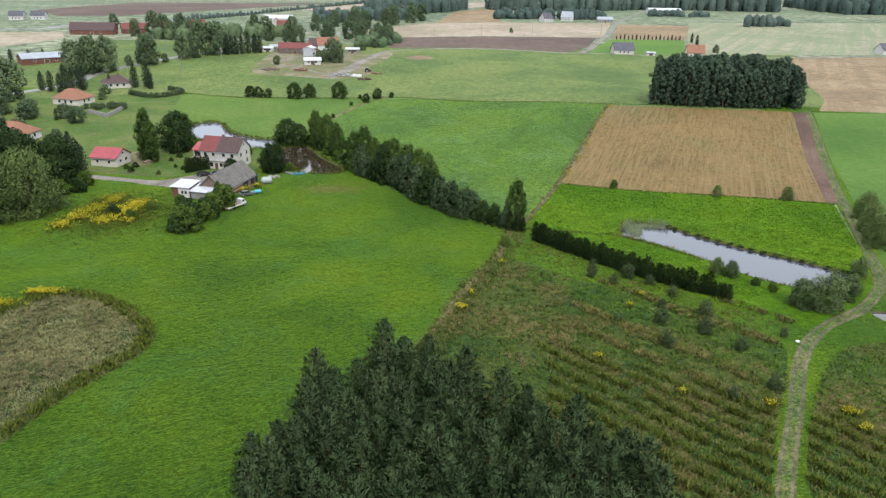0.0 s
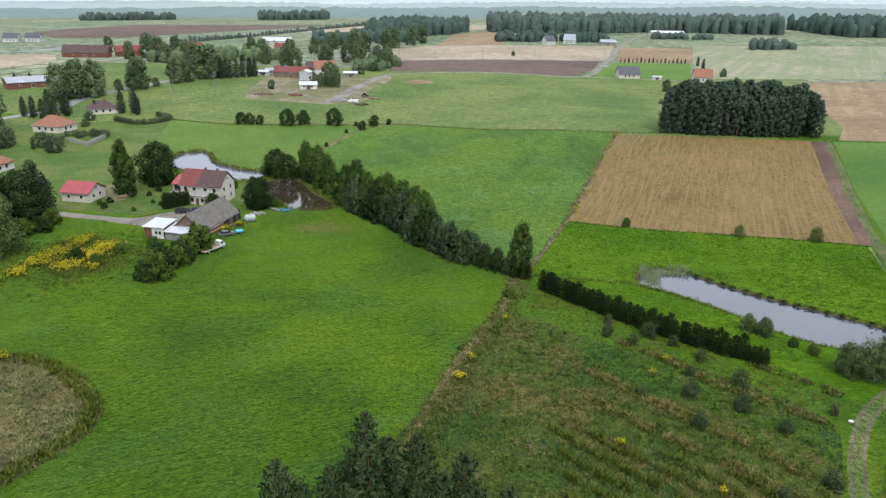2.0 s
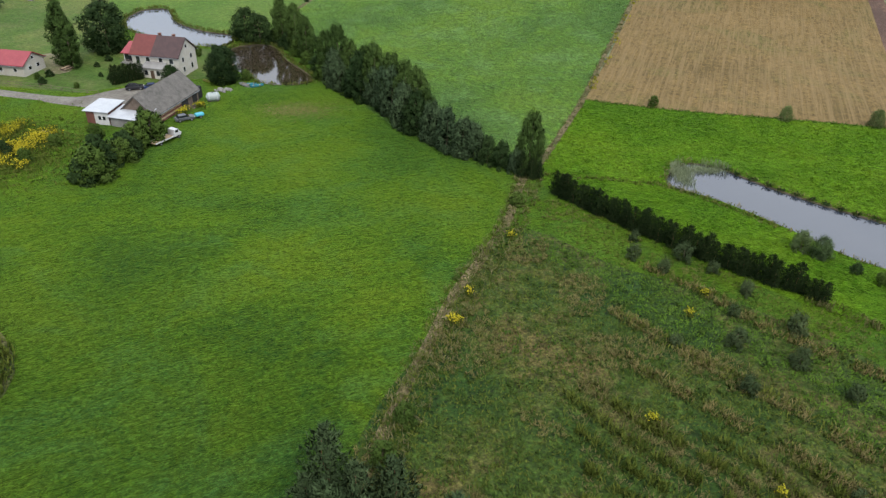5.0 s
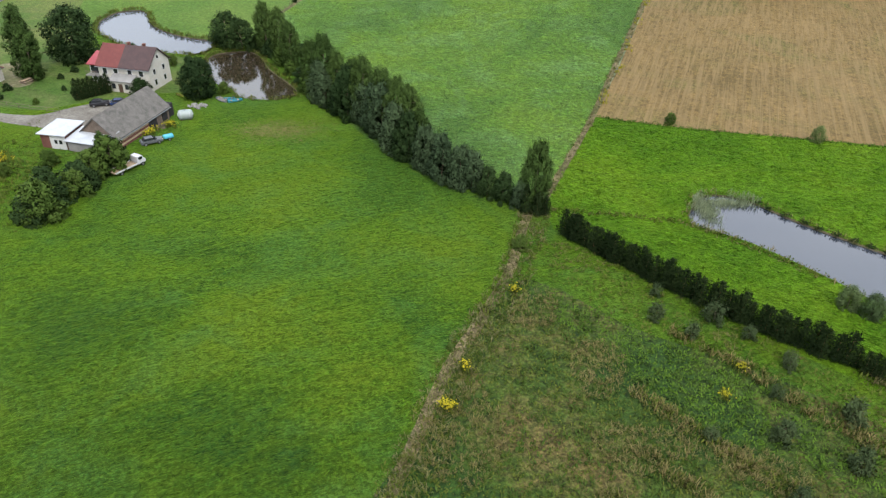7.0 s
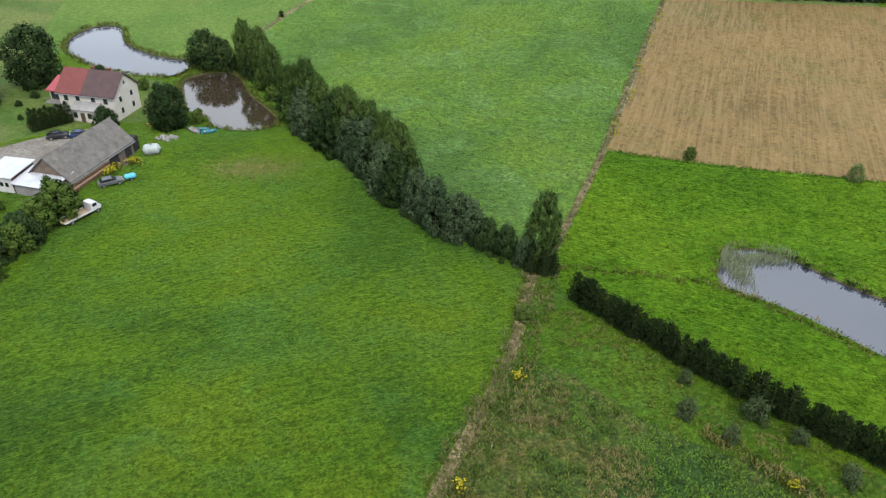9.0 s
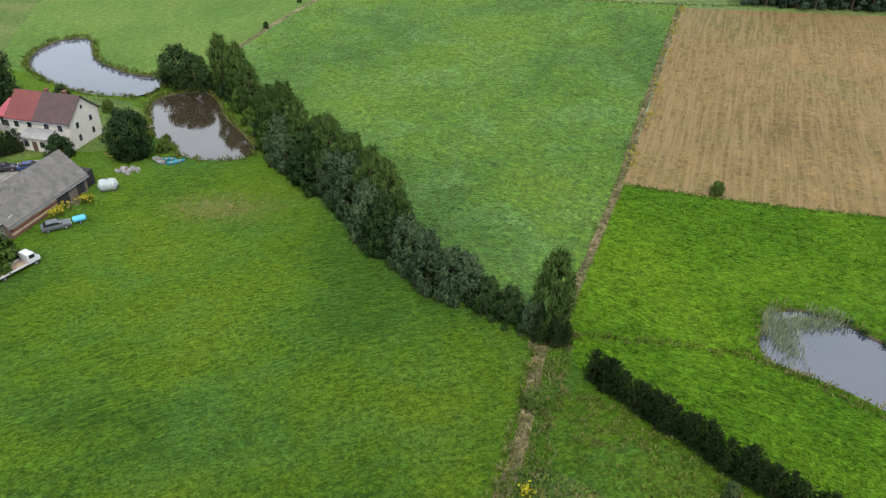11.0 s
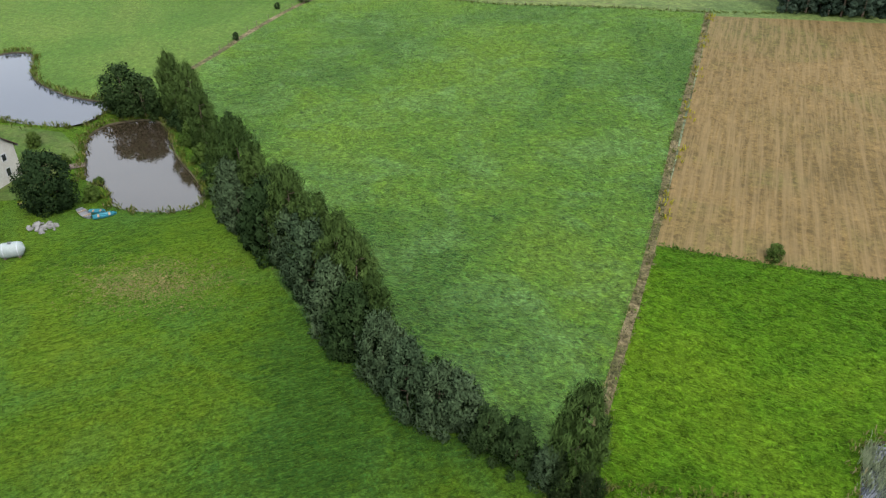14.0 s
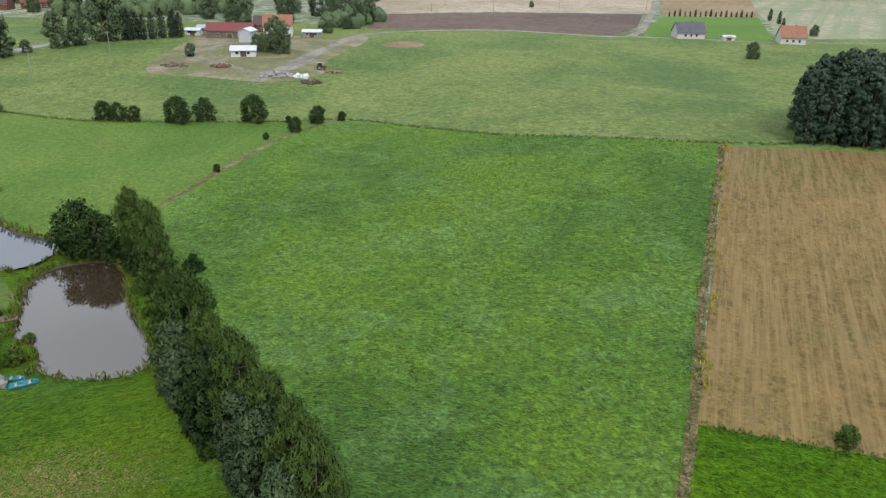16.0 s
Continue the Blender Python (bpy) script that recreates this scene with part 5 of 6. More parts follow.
for s in np.linspace(-1, 1, 11):
    r = 1.05 * (1 - abs(s) ** 6) ** 0.5 + 0.03
    rings.append([bm.verts.new((s * 1.7, r * math.cos(t), 1.05 + r * math.sin(t))) for t in np.linspace(0, 2 * math.pi, 17)[:-1]])
for a, b in zip(rings, rings[1:]):
    for k in range(16):
        bm.faces.new((a[k], b[k], b[(k + 1) % 16], a[(k + 1) % 16]))
bm.faces.new(rings[0][::-1]), bm.faces.new(rings[-1])
part("shell", bm, TANKSKIN, tank, flat=False)
for s in (-0.9, 0.9):
    part("cradle", box(bmesh.new(), s - 0.12, -0.8, -0.1, s + 0.12, 0.8, 0.35), TIMBER, tank)
    part("band", rod(bmesh.new(), (s - 0.04, 0, 1.05), (s + 0.04, 0, 1.05), 1.07, 1.07, 16), SHEET, tank)
part("lid", rod(bmesh.new(), (0, 0, 2.05), (0, 0, 2.22), 0.25, 0.25, 10), GREYPAINT, tank)

table = thing("picnic_table", -96.4, 222.4, 70, "weathered picnic table with benches in a garden", "table")
part("tabletop", box(bmesh.new(), -1.3, -0.4, 0.7, 1.3, 0.4, 0.76), PALETIMBER, table)
for d in (-0.75, 0.75):
    part("bench", box(bmesh.new(), -1.3, d - 0.15, 0.42, 1.3, d + 0.15, 0.47), PALETIMBER, table)
for a in (-1.0, 1.0):
    part("leg", box(bmesh.new(), a - 0.05, -0.85, -0.1, a + 0.05, 0.85, 0.7), TIMBER, table)


def fence(points, label, every=2.5, high=1.1, slats=False, mat=None):
    p = smooth(points, every, False)
    root = tagged(new("fence"), label, "fence")
    bm = bmesh.new()
    rod(bm, (0, 0, -0.3), (0, 0, high), 0.06, 0.05, 6)
    first = part("post", bm, mat or TIMBER, root)
    first.location = on(*p[0])
    for q in p[1:]:
        o = first.copy()
        scene.collection.objects.link(o)
        o.location = on(*q)
    for zf in ((0.35, 0.9) if slats else (0.9,)):
        bm = bmesh.new()
        for a, b in zip(p, p[1:]):
            rod(bm, on(*a, high * zf), on(*b, high * zf), 0.04 if slats else 0.012, 0.04 if slats else 0.012, 4)
        part("rail" if slats else "wire", bm, mat or TIMBER, root)
    return root


fence([(-118, 212), (-104, 209.5), (-96.2, 208.6), (-87.6, 206.6), (-81, 206)], "weathered timber garden fence along a drive", 2.4, 1.1, True)
fence([(-130, 352), (-109, 345), (-91, 343), (-60, 346), (-44, 348), (-25, 351), (2, 336), (20, 326), (48, 319), (72, 316)], "pasture fence of timber posts and wire", 5.0, 1.2)
fence([(-28, 351), (-38, 336), (-46, 313), (-50, 288)], "pasture fence of timber posts and wire", 5.0, 1.2)

for x, y, h in ((-149, 404, 9.0), (-138, 444, 9.0), (77, 674, 10.0), (-12, 645, 9.0), (30, 655, 9.0), (145, 700, 9.0)):
    pole = thing("power_pole", x, y, 20, "pale concrete power pole standing in a field", "power pole")
    part("shaft", rod(bmesh.new(), (0, 0, -0.4), (0, 0, h), 0.2, 0.12, 8), CONCRETE, pole)
    part("crossarm", box(bmesh.new(), -0.9, -0.06, h - 0.5, 0.9, 0.06, h - 0.36), CONCRETE, pole)
    for u in (-0.8, 0.0, 0.8):
        part("insulator", rod(bmesh.new(), (u, 0, h - 0.36), (u, 0, h - 0.12 if u else h + 0.14), 0.06, 0.04, 6), FRAME, pole)

low = thing("garden_wall", -150, 299, 0, "low grey stone garden wall", "wall")
for a, b in (((-2, 0), (10, -8)), ((10, -8), (9, 10))):
    bm = bmesh.new()
    n = Vector((b[1] - a[1], a[0] - b[0], 0)).normalized() * 0.25
    pts = [Vector((*a, 0)) + n, Vector((*b, 0)) + n, Vector((*b, 0)) - n, Vector((*a, 0)) - n]
    lo, hi = [bm.verts.new(p - Vector((0, 0, 1))) for p in pts], [bm.verts.new(p + Vector((0, 0, 1.5))) for p in pts]
    bm.faces.new(hi), bm.faces.new(lo[::-1])
    for k in range(4):
        bm.faces.new((lo[k], lo[(k + 1) % 4], hi[(k + 1) % 4], hi[k]))
    bmesh.ops.recalc_face_normals(bm, faces=bm.faces[:])
    part("wall_run", bm, CONCRETE, low)

tractor = thing("tractor", -46.5, 424, 20, "small dark tractor with a loader in a farmyard", "tractor")
part("bonnet", box(bmesh.new(), 0.2, -0.4, 0.7, 2.0, 0.4, 1.5, 0.08), REDROOF, tractor)
part("cab", box(bmesh.new(), -1.2, -0.75, 0.9, 0.3, 0.75, 2.5, 0.1), glass, tractor)
part("cab_roof", box(bmesh.new(), -1.3, -0.8, 2.5, 0.4, 0.8, 2.65, 0.03), GREYPAINT, tractor)
for b in (-0.9, 0.9):
    wheel(tractor, -0.8, b, 0.8, 0.4)
    wheel(tractor, 1.5, b * 0.8, 0.45, 0.28)

# heaps in the distant farmyard
rng = np.random.default_rng(5)
for name, cx, cy, n, r, size, mat, label in (
    ("rubble_heap", -61, 412, 130, 7, 1.1, CONCRETE, "heap of pale rubble in the farmyard"), ("bale_heap", -51, 410, 22, 3, 1.6, FRAME, "white wrapped silage bales"),
    ("timber_heap", -86, 425, 60, 4, 1.0, BRICK, "heap of reddish timber in the farmyard"), ("spoil_heap", -104, 425, 40, 5, 1.3, TIMBER, "dark spoil heap"), ("spoil_heap", -46, 402, 40, 4, 1.0, DARKSOIL, "dark spoil heap"), ("sand_heap", -41, 419, 40, 3, 1.0, SAND, "orange sand heap"),
    ("stone_heap", -53.6, 213.6, 40, 2.2, 0.6, CONCRETE, "heap of field stones under a tree"), ("junk_heap", -58, 201, 26, 2.5, 0.5, TIMBER, "junk and boards beside the barn"), ("brush_heap", -82, 182, 24, 1.4, 0.5, PALETIMBER, "heap of cut brushwood in the grass"),
):
    bm = bmesh.new()
    for k in range(n):
        a, d = rng.uniform(0, 6.28), r * math.sqrt(rng.uniform())
        s = size * rng.uniform(0.4, 1.0)
        x, y = cx + math.cos(a) * d, cy + math.sin(a) * d * 0.7
        m = Matrix.Translation(on(x, y, s * 0.25 + size * 0.7 * (1 - d / r) * rng.uniform(0, 1))) @ Euler(rng.uniform(-0.6, 0.6, 3).tolist()).to_matrix().to_4x4() @ Matrix.Rotation(rng.uniform(0, 6), 4, "Z") @ Matrix.Diagonal((s * rng.uniform(0.6, 1.8), s, s * 0.6, 1))
        bmesh.ops.create_cube(bm, size=1, matrix=m)
    me = bpy.data.meshes.new(name)
    bm.to_mesh(me)
    bm.free()
    me.materials.append(mat)
    tagged(new(name, me), label, "heap", "", "stuff")

# ---- grasses, weeds, reeds and distant woods ----


def scatter(rng, poly, per_m2):
    lo, hi = poly.min(0), poly.max(0)
    n = int((hi - lo).prod() * per_m2)
    p = rng.uniform(lo, hi, (n, 2))
    return p[inside(poly, p[:, 0], p[:, 1])]


def blades(name, rng, p, per, tall, wide, lean, mat, label, category="grass"):
    """Leaning blades and leaves in tufts, all in one mesh."""
    q = np.repeat(p, per, 0) + rng.normal(size=(len(p) * per, 2)) * wide * 1.2
    n = len(q)
    z = np.repeat(height(p[:, 0].copy(), p[:, 1].copy()), per) - 0.03
    h = tall * rng.uniform(0.5, 1.2, n)
    a = rng.uniform(0, 6.283, n)
    side = np.stack([np.cos(a), np.sin(a), np.zeros(n)], 1) * (wide * rng.uniform(0.5, 1.2, n) / 2)[:, None]
    base = np.column_stack([q, z])
    b = a + 1.57 + rng.normal(size=n) * 0.4
    tip = base + np.stack([np.cos(b) * h * lean, np.sin(b) * h * lean, h], 1)
    mid = base + (tip - base) * 0.55 + np.array((0, 0, 1)) * (h * 0.12)[:, None]
    v = np.stack([base, mid - side, tip, mid + side], 1).reshape(-1, 3)
    f = np.arange(4 * n).reshape(-1, 4)
    return tagged(raw(name, v, f, mat), label, category, "", "stuff")


rng = np.random.default_rng(11)
NEAR = np.array([(-78, 40), (-78, 130), (-62, 165), (-55, 185), (-48, 212), (-31, 214), (-14, 190), (12, 170), (12, 152), (2, 130), (-4, 108), (-12, 80), (-30, 40)])
blades("meadow_tufts", rng, scatter(rng, NEAR, 1.8), 2, 0.16, 0.22, 1.9, T_MEADOW, "short leafy tufts of meadow grass")
BACKMEADOW = np.array([(-27, 349), (3, 335), (20, 325), (70, 314), (35, 215), (20, 177), (6, 182), (-6, 196), (-24, 224), (-46, 265), (-49, 282), (-44, 312)])
blades("meadow_tufts", rng, scatter(rng, BACKMEADOW, 0.8), 2, 0.22, 0.3, 1.8, T_ROUGH, "tufts of longer grass in a rough meadow")
LUSHPATCH = np.array([(36, 212), (80, 201), (111, 192), (100, 160), (92, 148), (66, 169), (48, 178), (44, 166), (62, 148), (72, 134), (58, 128), (30, 156), (22, 166), (22, 176)])
blades("meadow_tufts", rng, scatter(rng, LUSHPATCH, 1.6), 2, 0.3, 0.34, 1.6, T_LUSH, "long lush grass tufts near a pond")

WEEDS = REGIONS[[r[0] for r in REGIONS].index("weed_field")][1]
WEEDS_EAST = [r[1] for r in REGIONS if r[0] == "weed_field"][1]
ALONG = np.array((0.69, -0.724))
ACROSS = np.array((0.724, 0.69))
for poly in (WEEDS, WEEDS_EAST):
    p = scatter(rng, poly, 3.6)
    u = p @ ACROSS
    row = np.abs(((u + 0.35 * np.sin(p @ ALONG * 0.3)) / 3.4) % 1 - 0.5)
    lower = ((p @ np.array((0.5, 1.0))) < 118) & (p[:, 0] > 17)
    fresh = ~lower & (u > 107 + 2.5 * np.sin(p @ ALONG * 0.21))
    blades("weeds", rng, p[(~lower | (row < 0.26)) & ~fresh], 2, 0.3, 0.22, 1.3, L_WEED, "tangled green weeds", "weeds")
    blades("weeds", rng, p[fresh], 3, 0.3, 0.22, 1.3, L_FRESH, "fresh green weeds and grass", "weeds")
    blades("weed_rows", rng, p[(row < 0.16) & lower], 7, 1.15, 0.19, 0.6, L_WEED, "raised rows of tall green weeds", "weeds")
    blades("dry_stalks", rng, p[(row > 0.27) & lower & (rng.uniform(size=len(p)) < 0.8)], 3, 0.5, 0.12, 1.2, L_DRY, "brown dry stalks between weed rows", "weeds")
    q = scatter(rng, poly, 0.6)
    blades("weed_clumps", rng, q, 6, 0.5, 0.24, 0.8, L_LIME, "bushy clumps of green weeds", "weeds")
    patch = np.array([noise.noise((a * 0.09, b * 0.09, 3.0)) for a, b in p])
    blades("dry_stalks", rng, p[((patch > 0.2) & ~fresh) | (np.hypot(p[:, 0] - 16, p[:, 1] - 139) < 4 + 5 * patch) | (np.hypot((p[:, 0] - 21.5) * 1.5, p[:, 1] - 129) < 6 + 5 * patch)], 7, 0.5, 0.075, 1.0, L_DRY, "brown dry stalks among the weeds", "weeds")
RIDGES = [[(26, 125.5), (33, 117.4), (38.6, 111.6), (44.5, 106), (51, 98)], [(24.5, 116), (31.3, 109), (36, 104.5), (42, 98.5), (47, 93)], [(19.5, 110), (24, 106), (28, 102)], [(33.5, 137.6), (41.2, 129.7), (46.9, 121.5), (53.2, 116), (59.5, 111)], [(55, 130), (61.4, 123.9), (66, 119)]]
for line in RIDGES:
    p = scatter(rng, ribbon(line, 2.3, 0, 2), 4.6)
    thin = np.array([noise.noise((a * 0.25, b * 0.25, 5.0)) for a, b in p])
    blades("dry_stalks", rng, p[thin > -0.2], 6, 0.8, 0.1, 0.7, L_DRY, "wall-like ridge of tall dry brown weeds", "weeds")
    blades("weeds", rng, p[::2], 3, 0.8, 0.2, 0.6, L_WEED, "green weeds mixed into a dry ridge", "weeds")
STRIP = np.array([(18, 150), (28, 138), (45, 128), (60, 113), (65, 117), (56, 127), (40, 142), (24, 159), (18, 160)], float)
p = scatter(rng, STRIP, 1.2)
blades("weeds", rng, p, 3, 0.34, 0.3, 1.4, L_WEED, "patchy green weeds beside a hedge", "weeds")
blades("dry_stalks", rng, p[np.array([noise.noise((a * 0.12, b * 0.12, 7.0)) for a, b in p]) > 0.1], 5, 0.4, 0.085, 1.2, L_DRY, "dry stalks beside a hedge", "weeds")
for line, w, per in ((EDGE, 4.6, 2), (MIDTRACK, 1.0, 2)):
    p = scatter(rng, ribbon(line, w + 0.8, 2.0 if line is EDGE else 0.0, 3), 3.0)
    blades("dry_grass", rng, p[::2] if line is EDGE else p, per * 2, 0.7 if line is EDGE else 0.5, 0.08, 0.9, L_REED, "leaning dry straw grass along a field edge", "grass")
    blades("weeds", rng, p if line is EDGE else p[::5], 3, 0.5, 0.2, 0.9, L_WEED, "green weeds along a field edge", "weeds")
REEDBED = [r[1] for r in REGIONS if r[0] == "reed_bed"][0]
p = scatter(rng, REEDBED, 3.2)
d = -away(REEDBED, p[:, 0], p[:, 1])
tone = np.array([noise.noise((a * 0.13, b * 0.13, 1.0)) for a, b in p])
blades("reeds", rng, p[(d > 1.8) & (tone < -0.05)], 5, 0.6, 0.1, 1.4, L_REED, "straw-brown reeds lying in waves", "reeds")
blades("reeds", rng, p[(d > 1.8) & (tone >= -0.05)], 5, 0.6, 0.1, 1.4, L_PALE, "pale dry reeds lying in waves", "reeds")
blades("reeds", rng, p[d <= 2.6], 5, 1.0, 0.24, 0.6, L_WEED, "taller green-brown rim of reeds", "reeds")
blades("dry_stalks", rng, p[(d > 1.5)][::3], 5, 0.6, 0.09, 1.2, L_DRY, "brown dry stalks among reeds", "reeds")

# banks of the ponds
for poly, level in PONDS[:3]:
    q = np.repeat(poly, 14, 0) + rng.normal(size=(len(poly) * 14, 2)) * 0.7
    off = away(poly, q[:, 0], q[:, 1])
    blades("bank_grass", rng, q[off > -0.3], 3, 0.5 if poly is POND_EAST else 0.95, 0.2, 0.6, L_WEED, "long grass on a pond bank", "grass")
    blades("bank_reeds", rng, q[off > -0.2][::3], 3, 0.8, 0.14, 0.5, L_REED, "pale reeds on a pond bank", "reeds")
q = np.concatenate([np.array((48.8, 171.6)) + rng.normal(size=(900, 2)) * (1.1, 2.3), np.array((53.5, 174.4)) + rng.normal(size=(800, 2)) * (2.4, 0.9)])
q = q[away(POND_EAST, q[:, 0], q[:, 1]) < 0.2]
blades("water_reeds", rng, q, 4, 1.75, 0.09, 0.25, L_WATERREED, "thin reeds standing in shallow water", "reeds")

# ditch, tussocks and small things by the ponds
p = smooth([(22, 170.8), (28, 170.2), (34, 170), (39, 168.6), (44, 166.6), (53, 159.5), (60, 152)], 0.3, False)
blades("ditch_grass", rng, p + rng.normal(size=p.shape) * 0.35, 5, 0.5, 0.24, 0.8, L_WEED, "darker rank grass along a ditch", "grass")
blades("ditch_straw", rng, p[::2] + rng.normal(size=p[::2].shape) * 0.2 + (-0.5, -0.6), 3, 0.4, 0.12, 1.0, L_REED, "pale dry grass along a ditch", "grass")
p = np.repeat(smooth([(58.5, 174.3), (64.5, 167.6), (74.3, 158.8), (85.2, 150.8), (91, 145.5)], 2.3, False), 22, 0)
blades("bank_tussocks", rng, p + rng.normal(size=p.shape) * 0.3, 3, 0.5, 0.2, 0.4, L_OAK, "dark round sedge tussocks along a pond bank", "sedge")
jetty = thing("jetty", -57.6, 233.5, 25, "small dark timber jetty at a pond edge", "jetty", up=0.1)
for k in range(6):
    part("plank", box(bmesh.new(), -1.2 + k * 0.42, -0.9, 0.16, -0.84 + k * 0.42, 0.9, 0.22), TIMBER, jetty)
for a in (-1.0, 1.1):
    for b in (-0.7, 0.7):
        part("pile", rod(bmesh.new(), (a, b, -1.2), (a, b, 0.16), 0.08, 0.08, 6), TIMBER, jetty)
sack = thing("sack", 63.6, 111.6, 10, "white filled sack lying beside the track", "sack")
bm = box(bmesh.new(), -0.55, -0.4, 0.0, 0.55, 0.4, 0.55, 0.16)
bmesh.ops.scale(bm, vec=(0.7, 0.7, 0.7), verts=bm.verts)
part("bag", bm, FRAME, sack)

# goldenrod
for cx, cy, rx, ry, n in ((-93, 161, 2.4, 3.4, 70), (-92, 167, 3.0, 4.4, 100), (-90.8, 174, 3.2, 5, 120), (-89, 182, 3.0, 5, 120), (-84.5, 166, 2.8, 4, 110), (-82.8, 172, 3.2, 4.6, 190), (-81, 179, 3.0, 4, 120), (-78, 165, 2.4, 2, 26), (-84, 118.5, 5, 1.4, 150), (-77, 123.8, 3.6, 1.0, 110), (3.8, 121.3, 0.8, 0.9, 18), (12.9, 144.5, 0.5, 0.6, 9), (6, 128.2, 0.4, 0.6, 8), (40.3, 129.4, 0.7, 0.4, 9), (36.6, 124.3, 0.6, 0.5, 8), (26.8, 103.7, 0.7, 0.6, 9), (61.4, 89.4, 1.3, 0.9, 26), (60.9, 85.2, 0.8, 0.6, 14), (49.7, 90.8, 0.7, 0.6, 10), (37.4, 93.7, 1.0, 0.5, 8), (-58, 197, 1.6, 2.5, 26), (-55.5, 201, 1.4, 1.4, 20)):
    p = np.array((cx, cy)) + rng.normal(size=(n, 2)) * (rx * 0.5, ry * 0.5)
    blades("goldenrod_stems", rng, p, 4, 1.15, 0.24, 0.3, L_WEED, "green stems of goldenrod", "goldenrod")
    c = np.repeat(np.column_stack([p, height(p[:, 0].copy(), p[:, 1].copy()) + 1.1]), 8, 0) + rng.normal(size=(n * 8, 3)) * (0.26, 0.26, 0.16)
    v, f = sprays(rng, c, unit(rng.normal(size=(len(c), 3)) + (0, 0, 0.8)), 0.26, 0.2)
    tagged(raw("goldenrod_flowers", v, f, L_YELLOW), "bright yellow goldenrod in flower", "goldenrod", "", "stuff")
p = np.array([(72.5 + 1.2 * math.sin(k), 315 - k * 3.1) for k in range(34)]) * 1.0
p[:, 0] = np.interp(p[:, 1], [173, 194, 215, 247, 288, 316], [20, 28, 36, 47, 62, 72]) + 0.9 + 0.3 * np.sin(p[:, 1] * 2.2)
p = np.repeat(p[np.sin(p[:, 1] * 0.37) > 0.1], 5, 0) + rng.normal(size=(5 * int((np.sin(p[:, 1] * 0.37) > 0.1).sum()), 2)) * 0.6
blades("yellow_weeds", rng, p, 4, 0.8, 0.22, 0.4, L_YELLOW, "yellow-flowering weeds along a field edge", "weeds")
p = np.array((-84, 172)) + rng.normal(size=(2600, 2)) * (8, 9)
blades("weeds", rng, p, 4, 0.45, 0.22, 1.2, L_WEED, "rank green weeds below the drive", "weeds")
p = np.array((-33, 200.5)) + rng.normal(size=(2400, 2)) * (5.0, 2.8)
blades("worn_grass", rng, p, 2, 0.1, 0.2, 2.4, L_DRY, "thin dry grass on a worn patch", "grass")
FENCELINE = smooth([(-130, 352), (-109, 345), (-91, 343), (-60, 346), (-44, 348), (-25, 351), (2, 336), (20, 326), (48, 319), (72, 316), (90, 317)], 0.35, False)
blades("fence_scrub", rng, FENCELINE + rng.normal(size=FENCELINE.shape) * 0.5, 4, 0.5, 0.24, 0.7, L_WEED, "rough dark growth along a fence", "weeds")
p = smooth([(37.5, 213.6), (80, 202.5), (112, 193.5)], 0.3, False)
blades("bank_grass", rng, p + rng.normal(size=p.shape) * 0.35, 5, 0.38, 0.24, 1.0, L_FRESH, "dark grassy bank below the stubble", "grass")


def wood(name, rng, p, tall, wide, mat, label, each=26, size=0.4):
    """A far wood: every tree a ragged dome of boughs under a coat of small sprays."""
    n = len(p)
    z = land(p[:, 0], p[:, 1])
    high = tall * rng.uniform(0.55, 1.15, n)
    turn = np.arange(7) * 6.283 / 7
    vs, fs = [], []
    for x, y, z0, h in zip(p[:, 0], p[:, 1], z, high):
        start = len(vs)
        for s, r in ((-0.02, 0.5), (0.34, 0.58), (0.68, 0.56), (0.9, 0.34)):
            g = rng.uniform(0.6, 1.1, 7)
            vs.extend((x + math.cos(a) * wide * r * k, y + math.sin(a) * wide * r * k, z0 + h * s * (0.94 + 0.06 * k)) for a, k in zip(turn, g))
        vs.append((x, y, z0 + h * 0.96))
        for ring in range(3):
            for k in range(7):
                fs.append((start + ring * 7 + k, start + ring * 7 + (k + 1) % 7, start + ring * 7 + 7 + (k + 1) % 7, start + ring * 7 + 7 + k))
        fs.extend((start + 21 + k, start + 21 + (k + 1) % 7, start + 28) for k in range(7))
    h = np.repeat(high, each)
    s = rng.uniform(0, 1, n * each)
    r = wide / 2 * np.sqrt(np.maximum(0.03, 1 - s ** 2)) * rng.uniform(0.85, 1.3, n * each)
    a = rng.uniform(0, 6.283, n * each)
    c = np.column_stack([np.repeat(p[:, 0], each) + np.cos(a) * r, np.repeat(p[:, 1], each) + np.sin(a) * r, np.repeat(z, each) + h * (0.08 + 0.9 * s)])
    nor = unit(np.column_stack([np.cos(a), np.sin(a), 0.5 + s]) + rng.normal(size=(n * each, 3)) * 0.25)
    v, f = sprays(rng, c, nor, wide * size, wide * size * 0.7)
    v, f = np.concatenate([np.array(vs), v]), [*fs, *(f + len(vs)).tolist()]
    me = bpy.data.meshes.new(name)
    me.from_pydata(v.tolist(), [], f)
    me.polygons.foreach_set("use_smooth", [True] * len(me.polygons))
    me.materials.append(mat)
    return tagged(new(name, me), label, "wood", "", "stuff")


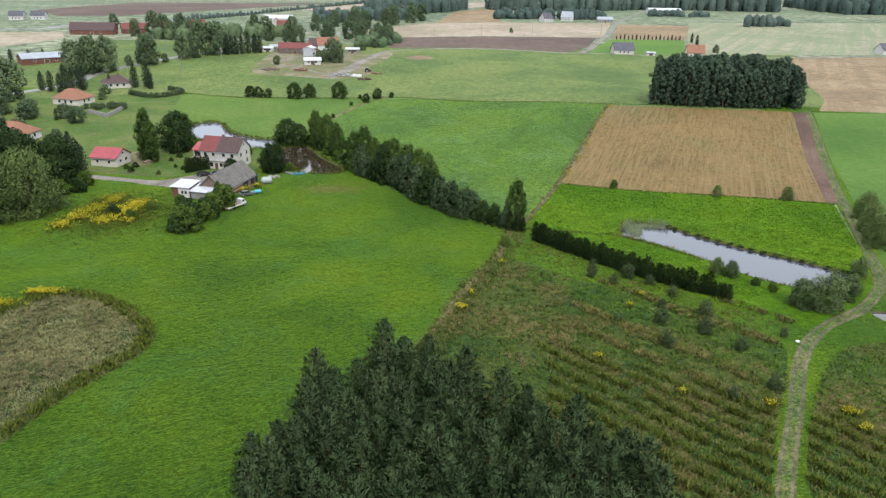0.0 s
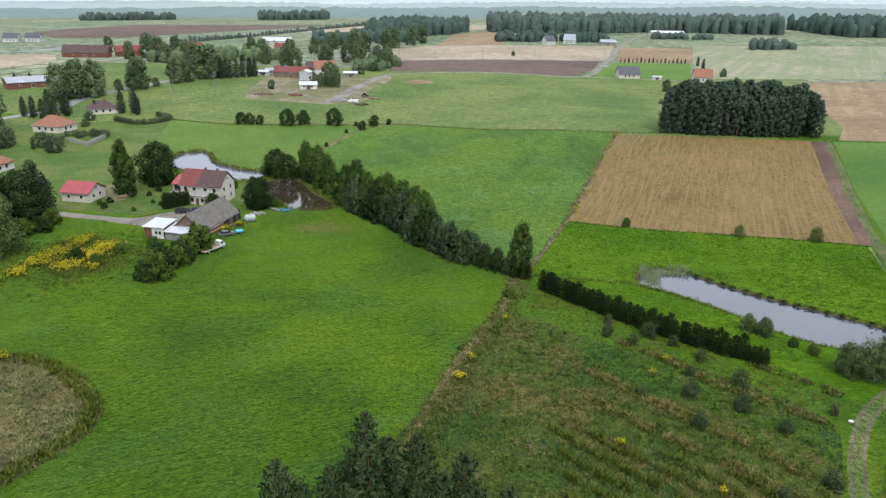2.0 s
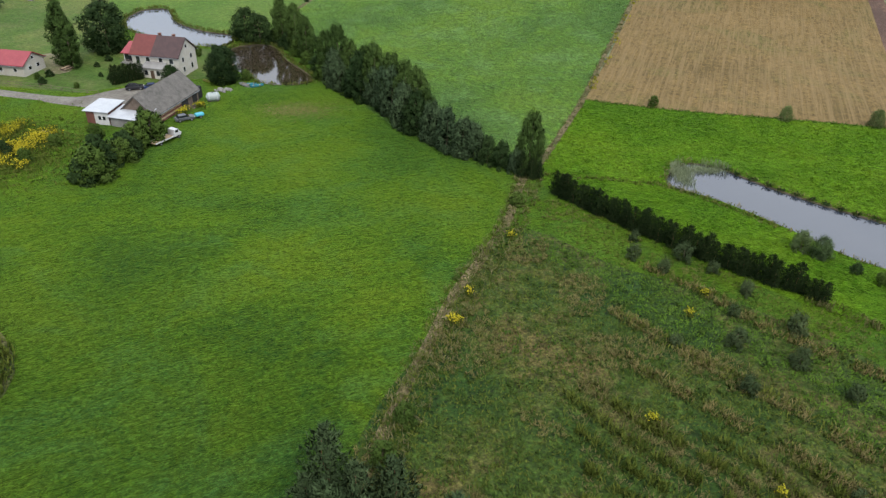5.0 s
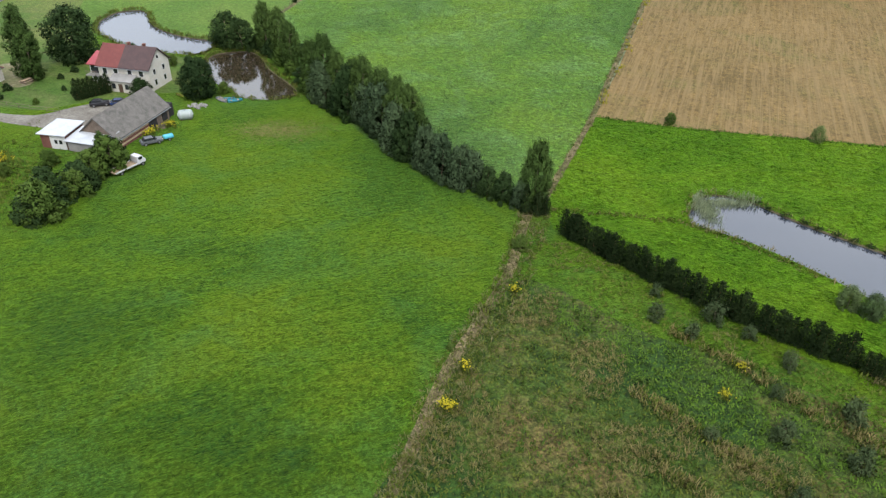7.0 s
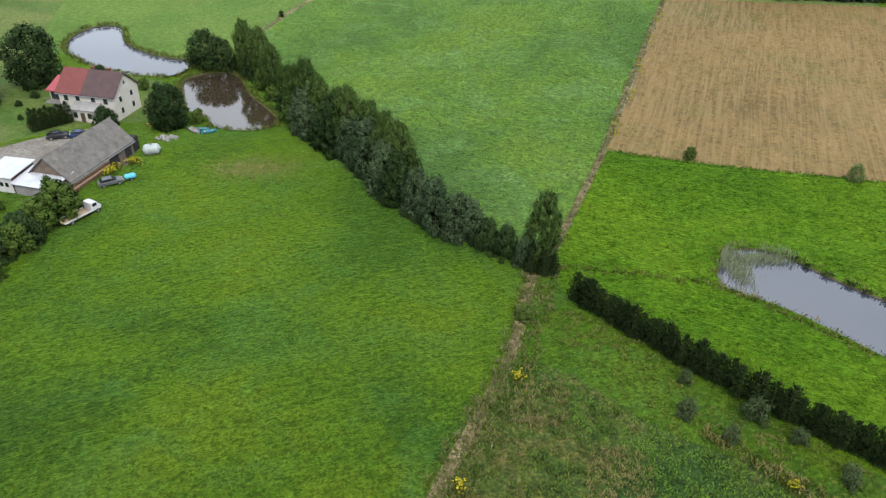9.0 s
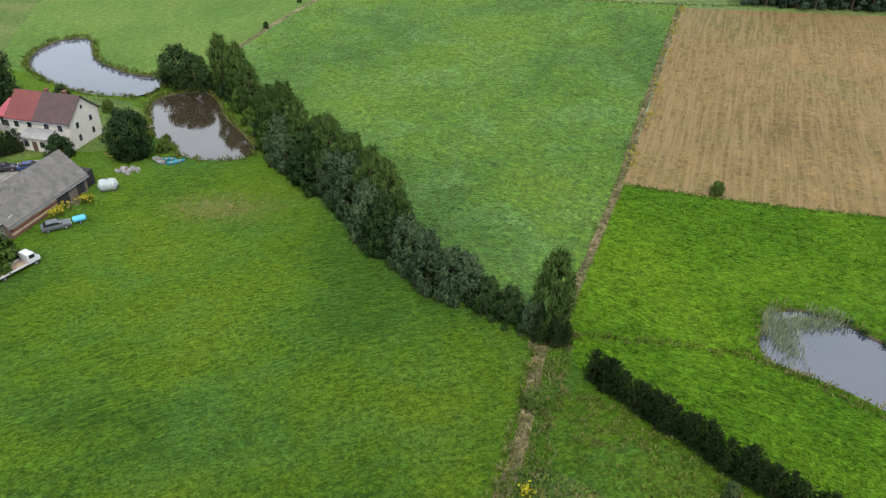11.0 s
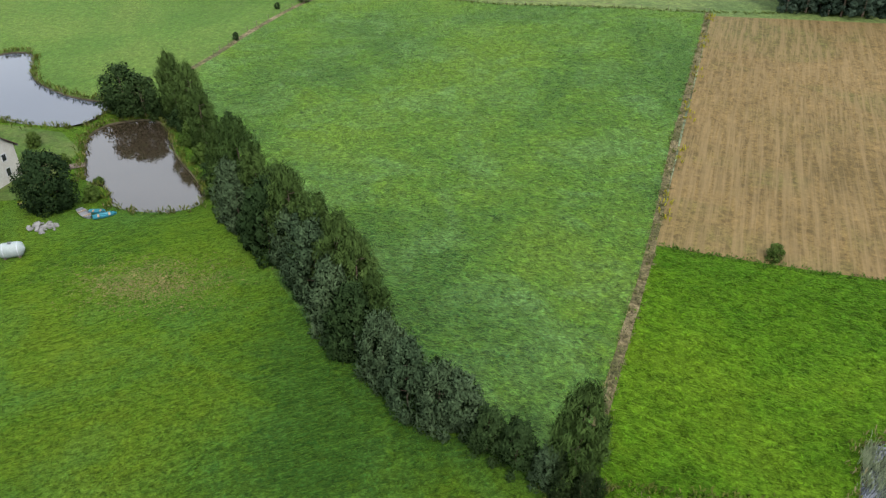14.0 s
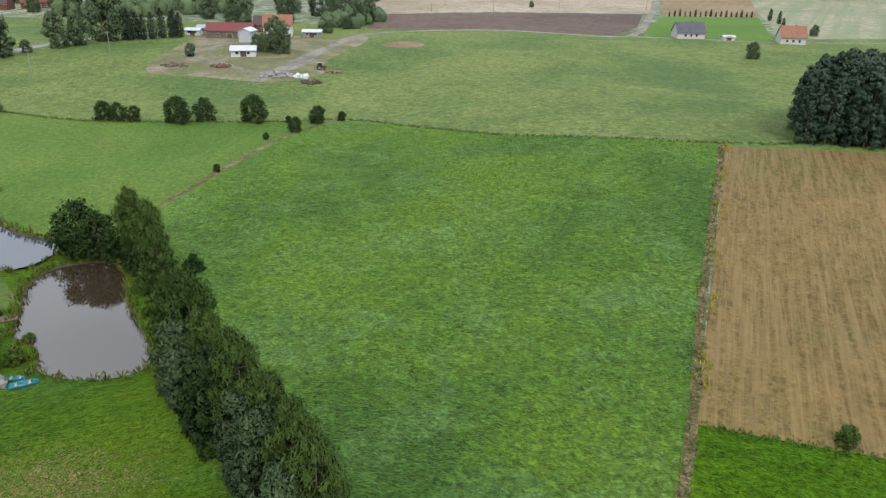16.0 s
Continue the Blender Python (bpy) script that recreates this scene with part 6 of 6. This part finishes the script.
for poly, tall, wide, step_, label in (
    ([(48, 880), (170, 905), (190, 900), (200, 925), (60, 915)], 12, 8, 7.0, "trees round distant houses"),
    ([(60, 1070), (170, 1060), (316, 1140), (489, 1110), (540, 1250), (374, 1260), (60, 1180)], 25, 12, 11.0, "dark wood beyond the fields"),
    ([(560, 1080), (1000, 1040), (1100, 1240), (560, 1260)], 26, 12, 12.0, "dark wood beyond the fields"),
    ([(336, 837), (389, 852), (395, 868), (345, 860)], 13, 8, 7.0, "isolated clump of trees in a field"),
    ([(-75, 900), (0, 1000), (30, 1080), (-60, 1100), (-110, 960)], 20, 10, 9.5, "village trees far off"),
    ([(-120, 760), (-40, 850), (-60, 900), (-150, 800)], 13, 9, 10.0, "village trees far off"),
    ([(265, 985), (350, 990), (350, 1002), (270, 1000)], 9, 8, 7.0, "hedge of trees by a far hall"),
    ([(-700, 1400), (-540, 1440), (-540, 1470), (-700, 1440)], 15, 10, 10.0, "far tree belt"),
    ([(-370, 1440), (-250, 1500), (-250, 1560), (-380, 1510)], 18, 10, 10.0, "far tree belt"),
    ([(-230, 570), (-200, 560), (-130, 610), (-150, 650), (-220, 640)], 9, 7, 8.0, "village trees far off"),
    ([(-70, 545), (-48, 545), (-36, 595), (-60, 610)], 8, 6, 5.0, "dark orchard trees by the farm"),
):
    q = scatter(rng, np.array(poly, float), 1 / step_ ** 2 * 1.1)
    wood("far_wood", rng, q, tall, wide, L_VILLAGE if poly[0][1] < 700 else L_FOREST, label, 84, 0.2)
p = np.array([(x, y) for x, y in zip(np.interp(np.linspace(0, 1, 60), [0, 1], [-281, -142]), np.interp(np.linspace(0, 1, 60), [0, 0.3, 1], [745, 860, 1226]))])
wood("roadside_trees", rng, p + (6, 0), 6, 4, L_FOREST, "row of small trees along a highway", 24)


def hill(y, tall, mat, seed):
    """A long wooded rise far off, with an uneven line of treetops."""
    r = np.random.default_rng(seed)
    x = np.arange(-3600, 3601, 12.0)
    lie = np.array([noise.noise((q * 0.0011, seed * 3.7, 0.0)) + 0.5 * noise.noise((q * 0.004, seed * 1.3, 2.0)) for q in x])
    top = tall * (0.62 + 0.5 * lie) + r.uniform(-2.5, 2.5, len(x))
    lines = [(-170, 0.0), (-150, 0.3), (-110, 0.62), (-60, 0.85), (0, 1.0), (120, 0.4)]
    base = land(x, np.full(len(x), float(y)))
    v = np.concatenate([np.column_stack([x, y + dy + r.uniform(-6, 6, len(x)), base - 3 + np.maximum(0, top) * k + r.uniform(-1.5, 1.5, len(x)) * (k > 0)]) for dy, k in lines])
    m = len(x)
    f = [(a * m + k, a * m + k + 1, a * m + m + k + 1, a * m + m + k) for a in range(len(lines) - 1) for k in range(m - 1)]
    me = bpy.data.meshes.new("wooded_hill")
    me.from_pydata(v.tolist(), [], f)
    me.polygons.foreach_set("use_smooth", [True] * len(me.polygons))
    me.materials.append(mat)
    tagged(new("wooded_hill", me), "wooded rise on the horizon with blue-grey haze in its colour", "hill", "", "structure")


# farther rises take the paler, bluer tones that carry painted haze
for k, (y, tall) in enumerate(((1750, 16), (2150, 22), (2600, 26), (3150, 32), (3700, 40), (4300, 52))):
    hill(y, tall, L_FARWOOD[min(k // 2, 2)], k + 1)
